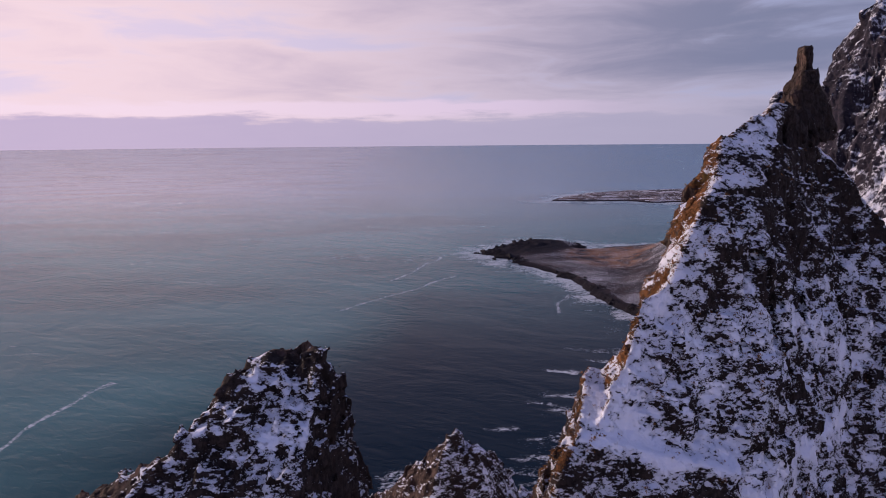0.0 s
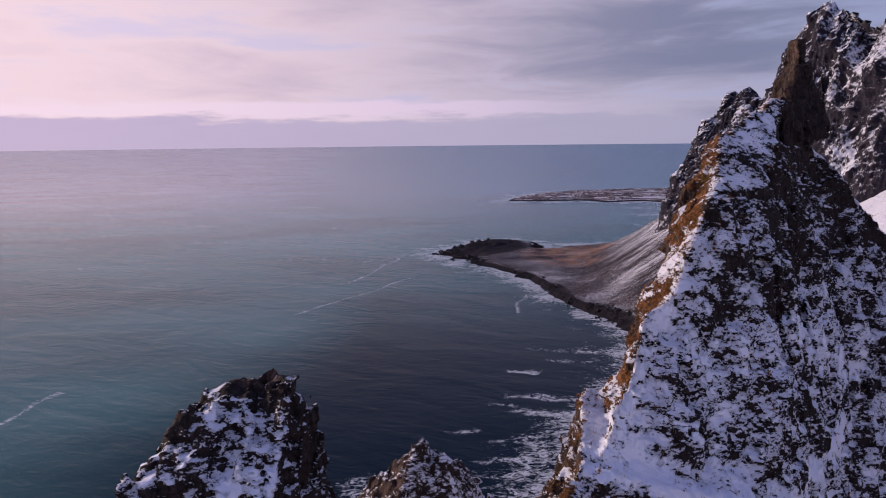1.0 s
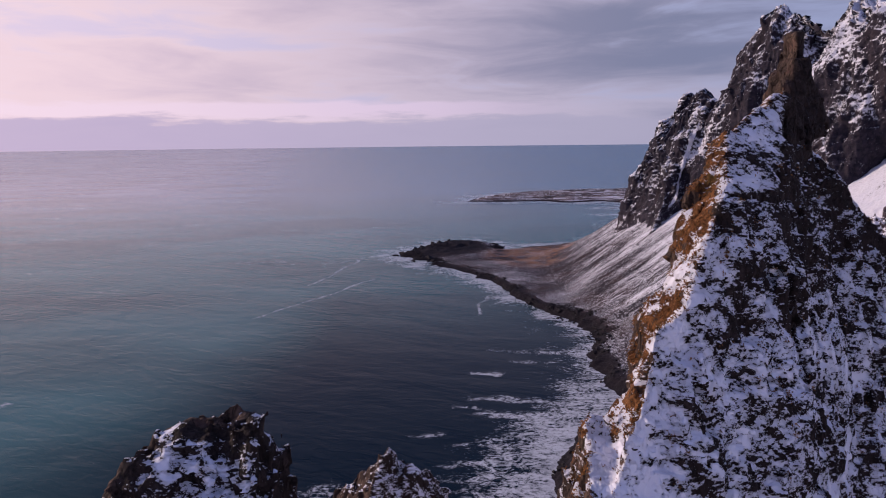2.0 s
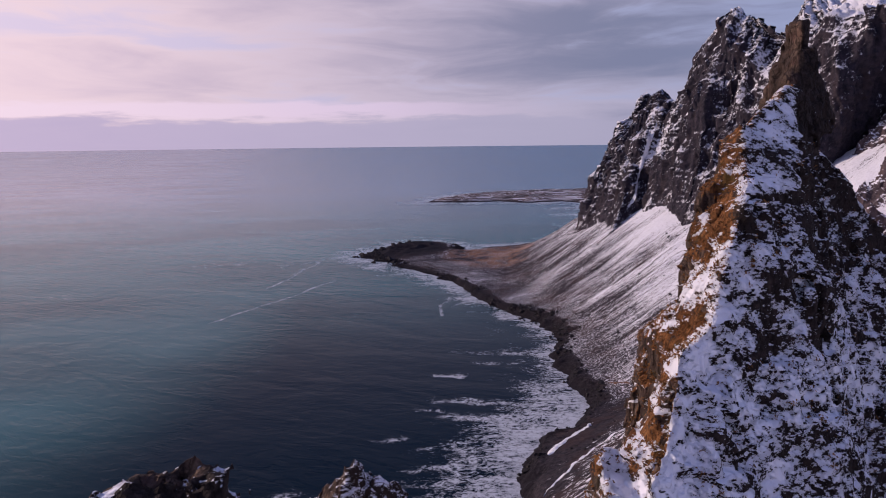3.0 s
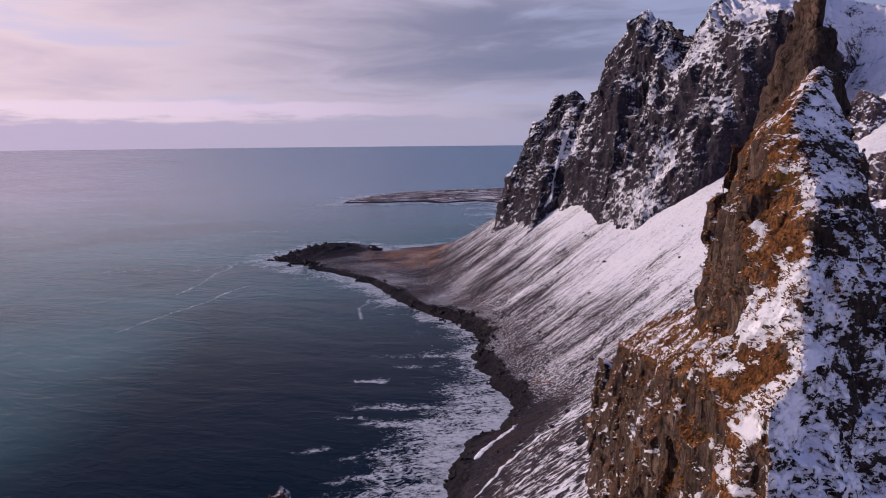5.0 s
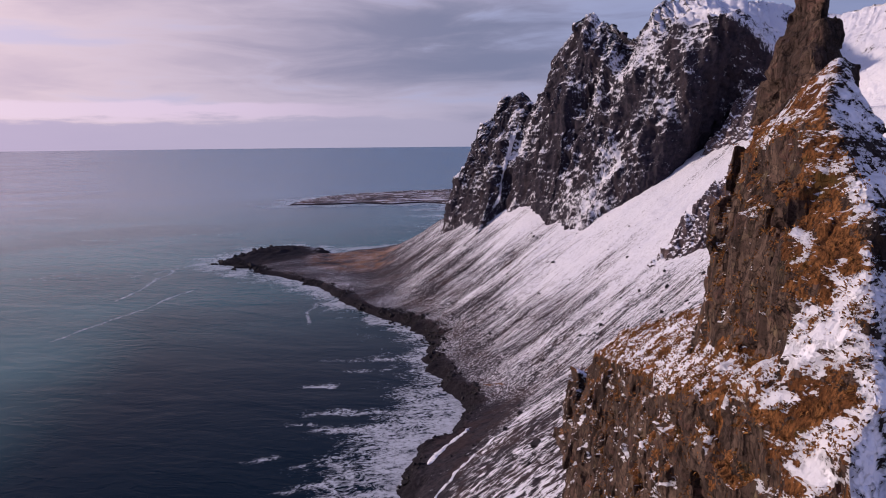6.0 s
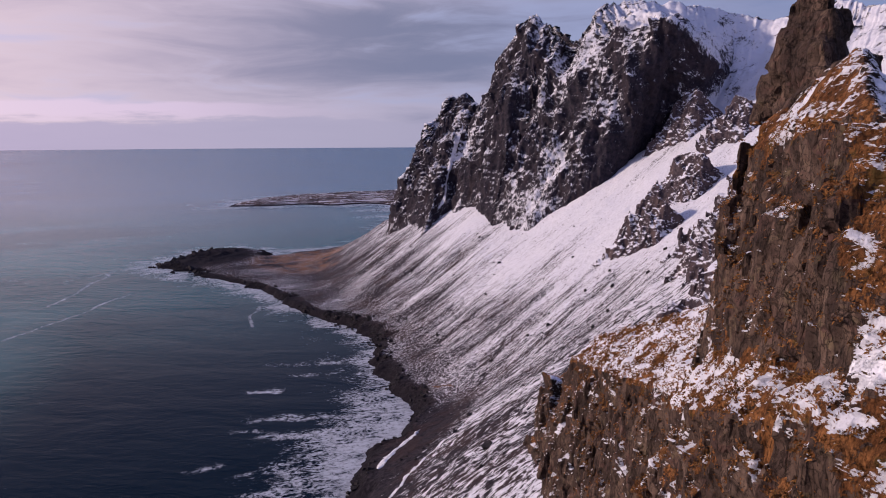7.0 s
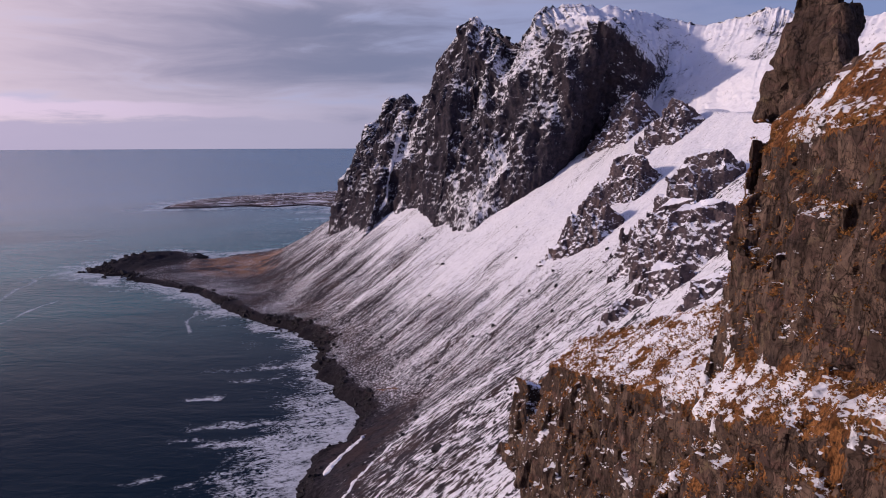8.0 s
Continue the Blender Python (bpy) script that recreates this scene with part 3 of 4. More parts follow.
def coast_distance(px, py):
    tip = np.exp(-(((px - 70) / 70) ** 2 + ((py - 1040) / 80) ** 2))
    return shore_distance(px, py, COAST) + (7 + 15 * tip) * fbm(flat3(px, py, 28), 4, 0.6, 3) + (3.5 + 6 * tip) * fbm(flat3(px, py, 11), 3, 0.6, 17)


def flat3(px, py, s):
    return np.stack([px / s, py / s, np.zeros_like(px)], 1)


def ground_height(px, py):
    wob = 7 * fbm(flat3(px, py, 28), 4, 0.55, 3)
    d = coast_distance(px, py)
    low = np.where(d > 0, 5.5 * (1 - np.exp(-d / 16.0)), 0.25 * d)
    t, right = to_line(px, py, TOE)
    t = np.where(right, t, -t)
    cap = np.interp(py, [150, 250, 350, 430, 480, 520, 560, 620, 700, 820, 900, 1000, 1200], [235, 235, 240, 248, 240, 210, 150, 130, 125, 110, 95, 70, 60])
    foot = t + 0.4 * wob - 3
    slope = 3 + 0.68 * np.minimum(0.5 * (foot + np.sqrt(foot * foot + 400)), cap)
    slope = np.minimum(slope, 1.1 * np.maximum(d, 0) + 0.5)
    r, _ = to_line(px, py, RIDGE)
    mass = 124 - 1.05 * r
    z = np.maximum(np.maximum(low, np.where((t > -60) & (d > 0), slope, -50)), mass)
    rough = np.clip((z - 2) / 10, 0, 1)
    z = z + rough * (2.2 * fbm(flat3(px * 0.35, py, 16), 4, 0.5, 8) + 0.7 * fbm(flat3(px, py, 4.5), 3, 0.5, 9, True))
    rocky = np.clip(1 - np.abs(d - 10) / 14, 0, 1)
    z = z + rocky * 2.3 * np.maximum(fbm(flat3(px, py, 5), 3, 0.6, 12, True), 0)
    tip = np.exp(-(((px - 85) / 55) ** 2 + ((py - 1050) / 70) ** 2))
    z = z + np.where(d > 0, tip * (4 + 5 * fbm(flat3(px, py, 22), 4, 0.6, 14, True)), 0)
    return z, d


def make_ground():
    ys = [-300.0]
    while ys[-1] < 1700:
        ys.append(ys[-1] + (12 if ys[-1] < 120 else max(1.3, 0.0036 * ys[-1])))
    xs = [-420.0]
    while xs[-1] < 900:
        xs.append(xs[-1] + (8 if xs[-1] < -60 else 1.9 if xs[-1] < 420 else 6))
    X, Y = np.meshgrid(xs, ys, indexing="ij")
    z, d = ground_height(X.ravel(), Y.ravel())
    me = mesh_from("ground", np.stack([X.ravel(), Y.ravel(), z], 1), sheet_faces(*X.shape), SCREE, True)
    attribute(me, "shore", d)
    tagged(new("ground", me), "snow-streaked dark scree slope above a black beach and brown headland", "ground", kind="structure")


def make_far_land():
    xs, ys = np.arange(150, 1010, 6.0), np.arange(1480, 2260, 6.0)
    X, Y = np.meshgrid(xs, ys, indexing="ij")
    px, py = X.ravel(), Y.ravel()
    d = shore_distance(px, py, FAR_LAND) + 16 * fbm(flat3(px, py, 60), 4, 0.55, 31)
    z = np.where(d > 0, 9 * (1 - np.exp(-d / 30.0)) + 4 * np.clip(d / 60, 0, 1) * fbm(flat3(px, py, 45), 4, 0.6, 33, True), 0.2 * d)
    me = mesh_from("far_headland", np.stack([px, py, z], 1), sheet_faces(*X.shape), SCREE, True)
    attribute(me, "shore", d)
    tagged(new("far_headland", me), "low dark headland with brown grass and thin snow", "headland", kind="structure")


def make_sea():
    rad = [0.0, 60.0, 120.0, 180.0]
    while rad[-1] < 4940:
        rad.append(rad[-1] * 1.0065)
    ang = np.concatenate([np.arange(-62, 62, 0.22), np.arange(62, 298, 4.0), [298.0]])
    R, A = np.meshgrid(rad, np.radians(ang), indexing="ij")
    px, py = (R * np.sin(A)).ravel(), (R * np.cos(A)).ravel()
    # the sea's far edge lies half a degree under the eye's level, as the earth's horizon does
    rise = np.clip((R.ravel() - 2300) / (4940 - 2300), 0, 1)
    z = 113 * rise ** 1.7
    wob = 12 * fbm(flat3(px, py, 30), 4, 0.55, 41)
    d = -np.maximum(coast_distance(px, py), shore_distance(px, py, FAR_LAND) + 16 * fbm(flat3(px, py, 60), 4, 0.55, 31))
    edge = np.exp(-np.maximum(d + wob * 0.6, 0) / np.clip(19 + (py - 700) / 30, 19, 30))
    edge = np.where(py > 1250, np.exp(-np.maximum(d + wob, 0) / 48.0), edge)
    edge = edge * np.clip(0.85 + 0.75 * vnoise(flat3(px, py, 34), 48) + 0.4 * vnoise(flat3(px, py, 13), 49), 0.6, 1.4) * np.exp(-np.maximum(d - 125, 0) / 20)
    lee = fbm(flat3(px, py, 40), 3, 0.55, 46)
    surf = np.exp(-((((px - 90) - 0.42 * (py - 395)) / 36) ** 2 + ((py - 385) / 66) ** 2))
    band = fbm(np.stack([(px + 0.5 * py) / 48, py / 21, 0 * px], 1), 4, 0.55, 44)
    foam = 1.3 * edge + surf * (0.72 + 1.0 * band + 0.4 * lee)
    # single breaking crests off the beach
    for ax, ay, bx, by, wid, top in ((74, 538, 118, 528, 2.6, 0.55), (82, 510, 112, 503, 2.6, 0.55), (51, 488, 67, 483, 2.4, 0.85), (44, 441, 86, 428, 3.2, 0.75), (33, 425, 46, 421, 2.4, 0.6),
                                     (52, 411, 76, 406, 3.5, 0.75), (30, 372, 60, 380, 3.0, 0.6), (22, 345, 46, 352, 3.0, 0.65), (8, 330, 40, 334, 3.0, 0.6)):
        t = ((px - ax) * (bx - ax) + (py - ay) * (by - ay)) / ((bx - ax) ** 2 + (by - ay) ** 2)
        u = np.clip(t, 0, 1)
        off = (py - ay - u * (by - ay)) + 3 * vnoise(flat3(px, py, 14), 47)
        far = np.hypot(px - ax - u * (bx - ax), off)
        crest = np.exp(-(far / wid) ** 2) * (0.6 + 0.4 * np.clip(t, 0, 1))
        trail = 0.55 * np.exp(-(far / (3 * wid)) ** 2) * (off > 0)
        foam = np.maximum(foam, 1.3 * top * np.maximum(crest, trail))
    # thin lines of spume that the current has drawn out
    for line in (((-235, 330), (-236, 385), (-234, 420), (-226, 460)), ((-122, 665), (-71, 738), (-16, 844)), ((79, 655), (86, 700), (97, 738)), ((-78, 821), (-32, 982)), ((-60, 960), (-10, 1004))):
        for (ax, ay), (bx, by) in zip(line[:-1], line[1:]):
            wx, wy = px + 5 * vnoise(flat3(px, py, 30), 51), py + 5 * vnoise(flat3(px, py, 30), 52)
            t = np.clip(((wx - ax) * (bx - ax) + (wy - ay) * (by - ay)) / ((bx - ax) ** 2 + (by - ay) ** 2), 0, 1)
            far = np.hypot(wx - ax - t * (bx - ax), wy - ay - t * (by - ay))
            foam = np.maximum(foam, 0.62 * np.exp(-((far / (1.6 + 0.0012 * py)) ** 2)))
    # white water at the foot of the pinnacle, and in the bight under the mountain
    for cx, cy, rx, ry, top in ((-36, 322, 12, 16, 0.62), (15, 385, 14, 5, 0.5), (330, 1125, 60, 22, 0.55), (475, 1495, 70, 45, 0.7), (500, 1640, 70, 40, 0.6)):
        foam = np.maximum(foam, top * np.exp(-(((px - cx) / rx) ** 2 + ((py - cy) / ry) ** 2)))
    # white water round the skerries off the headland, and over the bar behind it
    foam += 0.75 * np.exp(-(((px - 30) / 26) ** 2 + ((py - 1010) / 48) ** 2))
    foam += 0.5 * np.exp(-(((px - 250) / 55) ** 2 + ((py - 1085) / 22) ** 2))
    foam = np.minimum(foam, 0.74 + 0.4 * np.exp(-np.maximum(d, 0) / 7))
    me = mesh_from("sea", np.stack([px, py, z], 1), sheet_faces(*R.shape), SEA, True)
    attribute(me, "foam", foam)
    tagged(new("sea", me), "grey-teal sea with low swell and white surf along the shore", "sea", kind="structure")


# ---------------------------------------------------------------- far mountain
# rows from the far end of the wall to the near one: foot, brow and skyline
FOOT = np.array([(420, 1000, 40), (330, 930, 40), (255, 825, 48), (262, 777, 58), (249, 702, 58), (285, 722, 80), (288, 690, 84), (287, 655, 84), (270, 611, 71), (281, 590, 80),
                 (282, 548, 84), (304, 539, 100), (323, 521, 114), (348, 526, 130), (374, 532, 148), (388, 520, 158), (395, 490, 165), (398, 455, 168), (395, 410, 168), (375, 360, 162),
                 (350, 310, 155), (320, 240, 150), (280, 140, 145)], float)
BROW = np.array([(430, 990, 60), (350, 925, 95), (306, 834, 160), (335, 832, 194), (340, 808, 200), (343, 776, 182), (345, 742, 199), (345, 717, 233), (343, 667, 260), (348, 641, 250),
                 (356, 614, 234), (352, 580, 239), (352, 533, 233), (357, 500, 238), (378, 494, 226), (403, 494, 206), (450, 528, 203), (463, 510, 209), (462, 457, 212),
                 (447, 410, 205), (415, 340, 192), (395, 258, 195), (370, 140, 200)], float)
SKY = np.array([(440, 990, 58), (356, 925, 97), (310, 838, 160), (338, 834, 195), (344, 811, 200), (347, 779, 184), (349, 745, 202), (350, 720, 236), (348, 670, 263), (354, 645, 253),
                (362, 618, 237), (371, 606, 256), (386, 612, 268), (412, 600, 270), (455, 592, 268), (480, 596, 268), (510, 585, 262), (531, 563, 256), (535, 503, 262), (525, 462, 252),
                (480, 372, 232), (470, 275, 240), (440, 140, 240)], float)
ROCK = np.array([1, 1, 1, 1, 1, 1, 1, 1, 1, 1, 1, 1, 1, 1, 1, 0.7, 0.3, 0.25, 0.22, 0.2, 0.2, 0.2, 0.2])


def make_mountain():
    nu = 1080
    cum = np.r_[0, np.cumsum(np.linalg.norm(np.diff(FOOT + BROW, axis=0), axis=1))]
    u = np.linspace(0, cum[-1], nu)

    def along(rail):
        return np.stack([np.interp(u, cum, rail[:, k]) for k in range(3)], 1)

    foot, brow, top = along(FOOT), along(BROW), along(SKY)
    rock = np.interp(u, cum, ROCK)
    spikes = np.stack([u / 13, 0 * u, 0 * u], 1)
    spikes = (4.6 * fbm(spikes, 3, 0.6, 81, True) + 2.5 * np.abs(vnoise(spikes * 2.7, 83))) * np.clip(rock, 0.6, 1)
    brow[:, 2] += 0.6 * spikes * np.interp(u, cum, [1.0] * 10 + [0.4] * (len(FOOT) - 10))
    top[:, 2] += spikes * np.interp(u, cum, [1.0] * 9 + [0.9, 0.8, 0.7] + [0.6] * (len(FOOT) - 12))
    upper = np.interp(u, cum, [0.6] * 10 + [0.46, 0.38, 0.32] + [0.28] * (len(FOOT) - 13))
    inland = np.array([0.93, -0.25, 0.0])
    foot0 = foot - inland * 4 - np.array([0, 0, 16])
    back = top + inland * 160 - np.array([0, 0, 150])
    rows, amp = [], []
    for t in np.linspace(0, 1, 230):
        rows.append(foot0 * (1 - t) + brow * t + 10 * math.sin(math.pi * t) * rock[:, None] * np.array([-0.25, 0, 0.5]))
        amp.append(rock * min(1, 0.35 + 2 * t))
    for t in np.linspace(0, 1, 60)[1:]:
        rows.append(brow * (1 - t) + top * t)
        amp.append(rock * (1 - t) ** 2 + (upper + 0.05) * (1 - (1 - t) ** 2))
    for t in np.linspace(0, 1, 25)[1:]:
        rows.append(top * (1 - t) + back * t)
        amp.append(upper + 0.05)
    P = np.array(rows)
    amp = np.array(amp).ravel()
    du = np.gradient(P, axis=1)
    dv = np.gradient(P, axis=0)
    N = np.cross(dv, du)
    N /= np.linalg.norm(N, axis=2, keepdims=True) + 1e-9
    if N[90, 400] @ np.array([-1, 0, 0.3]) < 0:
        N = -N
    p, nrm = P.reshape(-1, 3), N.reshape(-1, 3)
    ribs = p * np.array([1, 1, 0.13])
    tall = p * np.array([1, 1, 0.40])
    disp = 10 * fbm(ribs / 52, 2, 0.5, 61, True) + 6.5 * fbm(ribs / 21, 2, 0.5, 65, True) + 3.6 * fbm(tall / 10.5, 3, 0.55, 69, True)
    disp += 1.6 * fbm(p * np.array([1, 1, 0.55]) / 4.6, 3, 0.62, 75, True) + 0.7 * blocks(tall / 8.0, 71) + 0.4 * blocks(p / 3.6, 73)
    p = p + nrm * (amp * disp)[:, None]
    drift = []
    for t in np.linspace(0, 1, 230):
        drift.append(1 - rock)
    for t in np.linspace(0, 1, 60)[1:]:
        drift.append(np.clip(1 - upper / 0.6, 0, 1) * min(1, 0.3 + 2 * t))
    for t in np.linspace(0, 1, 25)[1:]:
        drift.append(np.clip(1 - upper / 0.6, 0, 1))
    drift = np.array(drift)
    # a frozen stream in the cleft beside the tooth
    cleft = 0.5 * (cum[4] + cum[5])
    drift += 0.5 * np.exp(-(((u - cum[8]) / 26) ** 2))[None, :] * np.clip((np.arange(len(drift)) - 196) / 40, 0, 1)[:, None]
    for k, t in enumerate(np.linspace(0, 1, 230)):
        mid = cleft + 2.0 * math.sin(9 * t)
        drift[k] += 2.2 * np.exp(-(((u - mid) / 1.7) ** 2)) * (0.22 < t < 0.93)
    root = new("mountain")
    root.location = (300, 650, 0)
    p, drift = p.reshape(P.shape), np.asarray(drift)
    cut = int(np.searchsorted(u, cum[15]))
    for part_name, lo, hi in (("cliff_face", 0, cut + 1), ("snow_bowl", cut, nu)):
        me = mesh_from(part_name, p[:, lo:hi].reshape(-1, 3), sheet_faces(P.shape[0], hi - lo), CLIFF, True)
        attribute(me, "drift", drift[:, lo:hi].ravel())
        face = new(part_name, me)
        face.parent, face.matrix_parent_inverse = root, Matrix.Translation((-300, -650, 0))
    tagged(root, "steep dark basalt mountain wall dusted with snow above the scree", "mountain")


# ---------------------------------------------------------------- near crags
def crag_relief(scale, seed, amp=1.0, form=None, snow=None):
    def f(p):
        tall = p * np.array([1, 1, 0.45])
        d = 0.60 * fbm(tall / (4.2 * scale), 3, 0.5, seed, True) + 0.26 * fbm(p / (1.5 * scale), 3, 0.55, seed + 5, True)
        d += 0.26 * fbm(p * np.array([1, 1, 0.20]) / (1.3 * scale), 2, 0.5, seed + 7, True)
        d += 0.36 * blocks(p / (np.array([2.1, 2.1, 3.0]) * scale), seed + 9) + 0.24 * blocks(p / (np.array([0.9, 0.9, 1.5]) * scale), seed + 11)
        d = d - d.mean() - 0.30
        if form is not None:
            x, y, z = p.T
            e = 0.8
            g = np.stack([form(x + e, y, z) - form(x - e, y, z), form(x, y + e, z) - form(x, y - e, z), form(x, y, z + e) - form(x, y, z - e)], 1)
            mild = np.clip((g[:, 2] / (np.linalg.norm(g, axis=1) + 1e-9) - 0.35) / 0.30, 0, 1)
            d = d * (1 - 0.68 * mild)
        if snow is not None:
            d = d * (1 - 0.6 * np.clip(2 * snow(p), 0, 1))
        return -amp * scale * d
    return f


def crag_thing(name, v, f, form, drift, pieces, label, turf=0.0):
    """A crag under one empty, its skin cut into named parts: pieces gives each part a test on the face centres."""
    cen = v[f].mean(1)
    left = np.ones(len(f), bool)
    root = new(name)
    root.location = (*v[:, :2].mean(0), v[:, 2].min())
    base = Matrix.Translation(-Vector(root.location))
    drift, turf = np.zeros(len(v)) + drift, np.zeros(len(v)) + turf
    for part_name, test in pieces:
        mine = left & test(*cen.T)
        left &= ~mine
        used, back = np.unique(f[mine], return_inverse=True)
        ob = new(part_name, crag_mesh(part_name, v[used], back.reshape(-1, 4), form, drift[used], turf[used]))
        ob.parent, ob.matrix_parent_inverse = root, base
    tagged(root, label, "rock")
    return root, base


def crag_mesh(name, v, f, form, drift=0.0, turf=0.0):
    """The skin, with the slope of the rough form under it kept for the snow, the grass and the sun-side rock tone."""
    me = mesh_from(name, v, f, CRAG)
    x, y, z = v.T
    e = 0.8
    g = np.stack([form(x + e, y, z) - form(x - e, y, z), form(x, y + e, z) - form(x, y - e, z), form(x, y, z + e) - form(x, y, z - e)], 1)
    g /= np.linalg.norm(g, axis=1, keepdims=True) + 1e-9
    attribute(me, "tilt", g[:, 2])
    attribute(me, "drift", np.zeros(len(v)) + drift)
    attribute(me, "turf", np.zeros(len(v)) + turf)
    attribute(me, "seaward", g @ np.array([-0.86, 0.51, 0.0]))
    return me


# lines along which the wind has laid the snow: under the upper wall, along the crest, and behind the step
DRIFTS = [((12.1, 60.5, 139.8), (9.5, 55.3, 141.4), (7.2, 50.8, 143.3), 0.6), ((10.6, 60.3, 138.6), (12.0, 61.2, 139.8), (14.5, 64.5, 140.6), 1.9), ((16, 67, 139.6), (19, 72, 138.2), (21, 77, 136), 1.2),
          ((8.2, 48.0, 146.4), (7.0, 47.2, 144.8), (5.6, 46.4, 143), 0.6), ((5.4, 45.0, 142.6), (4.4, 45.0, 140.5), (3.4, 44.2, 138), 0.9), ((6.2, 48.3, 143.4), (5.4, 46.4, 142.8), (5.0, 47.5, 141.8), 0.7),
          ((1.6, 41.5, 136.8), (3.0, 40.0, 135.8), (4.8, 38.2, 134.5), 0.9),
          ((14.4, 48.4, 139.5), (17.8, 52.4, 138.0), (21.2, 56.2, 135.6), 1.2), ((21.2, 56.2, 135.6), (26, 62, 132.5), (31.7, 67.9, 128.7), 1.5), ((12.0, 42.6, 131.9), (16.0, 47.9, 131.7), (22.2, 55.9, 131.0), 1.2)]


def drifted(p):
    out = np.zeros(len(p))
    for a, b, c, width in DRIFTS:
        depth = min(1.0, 0.35 + 0.4 * width)
        for q, r in ((a, b), (b, c)):
            q, ab = np.array(q), np.array(r) - np.array(q)
            t = np.clip((p - q) @ ab / (ab @ ab), 0, 1)
            d = np.linalg.norm(p - q - t[:, None] * ab, axis=1)
            out = np.maximum(out, depth * np.exp(-((d / width) ** 2)))
    return 0.42 * out


def make_spire():
    lit = plane((-0.84, 0.495, 0.22), (12.4, 59.8, 142.6))
    shade = plane((0.30, -0.87, 0.39), (10.7, 48.2, 147.4))
    gully = plane((0.78, -0.58, 0.20), (12.6, 48, 145.4))
    roof = plane((0.29, -0.65, 0.70), (12.8, 54.2, 152.6))
    sea_roof = plane((-0.63, 0.43, 0.64), (13.58, 56.23, 151.25))
    end = plane((-0.25, 0.97, 0.08), (15.4, 63.1, 145))
    edge = plane((-0.83, -0.06, 0.55), (5.5, 47.0, 142.9))
    flank = meet(lit, sea_roof, plane((0.70, -0.06, 0.60), (25.6, 64, 147)), plane((0.30, -0.90, 0.32), (24, 62.6, 147)), plane((-0.5, -0.3, 0.8), (22, 62, 151.5)), plane((-0.25, 0.97, 0.08), (15.4, 63.1, 145)))
    fin = meet(lit, shade, gully, roof, sea_roof, end, edge, plane((0.50, 0.10, 0.70), (22.6, 62, 149.2)))
    tower = meet(plane((-0.96, 0.20, 0.13), (19.35, 62.4, 153.5)), plane((-0.50, -0.78, 0.22), (19.4, 60.8, 153.5)), plane((0.56, -0.80, 0.10), (22.1, 62.1, 155)), plane((0.92, 0.10, 0.28), (22.2, 63, 154.6)),
                 plane((0.1, 0.9, 0.2), (21, 66.0, 153)), plane((-0.3, 0, 1), (21.0, 64, 158.3)), plane((0, 0, -1), (0, 0, 150.7)))
    wall = plane((-0.89, 0.42, 0.20), (10.6, 61.3, 135.2))
    terrace = plane((-0.46, 0.39, 0.80), (10.9, 60.6, 138.0))
    shoulder = meet(wall, terrace, shade, gully, plane((0.45, 0.88, 0.22), (23.6, 88.8, 130)), plane((0.80, 0.10, 0.60), (22.5, 72, 139.5)))
    shelf = meet(plane((-0.905, 0.42, 0.08), (9.6, 60.1, 138)), plane((-0.58, 0.48, 0.66), (9.5, 55.3, 141.4)), shade, gully, edge, plane((-0.25, 0.97, 0.08), (13.0, 61.6, 139)))
    prow = meet(plane((-0.92, 0.10, 0.36), (0.1, 43, 136.3)), plane((0.20, -0.93, 0.30), (1.3, 39.0, 135.9)), plane((0.30, -0.35, 0.88), (1.36, 41.9, 136.8)), plane((0, 1, 0), (1, 45, 136)), plane((1, 0, 0), (9, 42, 134)))
    stub = meet(plane((-0.93, 0.30, 0.15), (23.6, 95, 126)), plane((0.3, 0.93, 0.2), (25, 97, 126)), plane((0.93, -0.2, 0.1), (26.6, 95, 126)), plane((0, -0.9, 0.2), (25, 92.5, 126)),
                plane((0.45, 0, 0.9), (24.6, 95, 127.6)))
    form = join(fin, tower, shoulder, shelf, flank, prow, stub, k=0.3)
    v, f = surface_net((-8, 35, 119), (37, 99, 159.5), 0.2, form, crag_relief(1.0, 101, 1.0, form, drifted), 2.6)
    v, f = refine(v, f, 111, 0.085, drifted)
    bare = np.clip((v[:, 2] - 150.2) / 1.2, 0, 1) * np.clip((v[:, 0] - 16.5) / 1.5, 0, 1) * 0.7
    lee = np.clip((gully(*v.T) + 0.5) / 0.6, 0, 1) * 0.05
    # turf creeps over the brinks of the ledge and of the roof
    turf = np.maximum(np.clip(1 + (terrace(*v.T) + 0.4) / 3.5, 0, 1) * (v[:, 2] < 143), np.clip(1 + (sea_roof(*v.T) + 0.4) / 2.6, 0, 1) * (v[:, 2] > 146))
    pieces = [("pinnacle", lambda x, y, z: (z > 150.6) & (x > 17.6)), ("shoulder", lambda x, y, z: (y > 61.5) & (z < 141.5) & (x > 8)), ("prow", lambda x, y, z: (y < 45) & (z < 137.5) & (x < 7)),
              ("ledge", lambda x, y, z: (terrace(x, y, z) > -0.8) & (z < 143.6) & (x < 13)), ("main_wall", lambda x, y, z: x > -99)]
    root, base = crag_thing("rock_spire", v, f, form, drifted(v) - bare - lee, pieces, "jagged basalt crag with brown grass and patchy snow above the coast", turf)
    make_tufts(v, f, root, base)


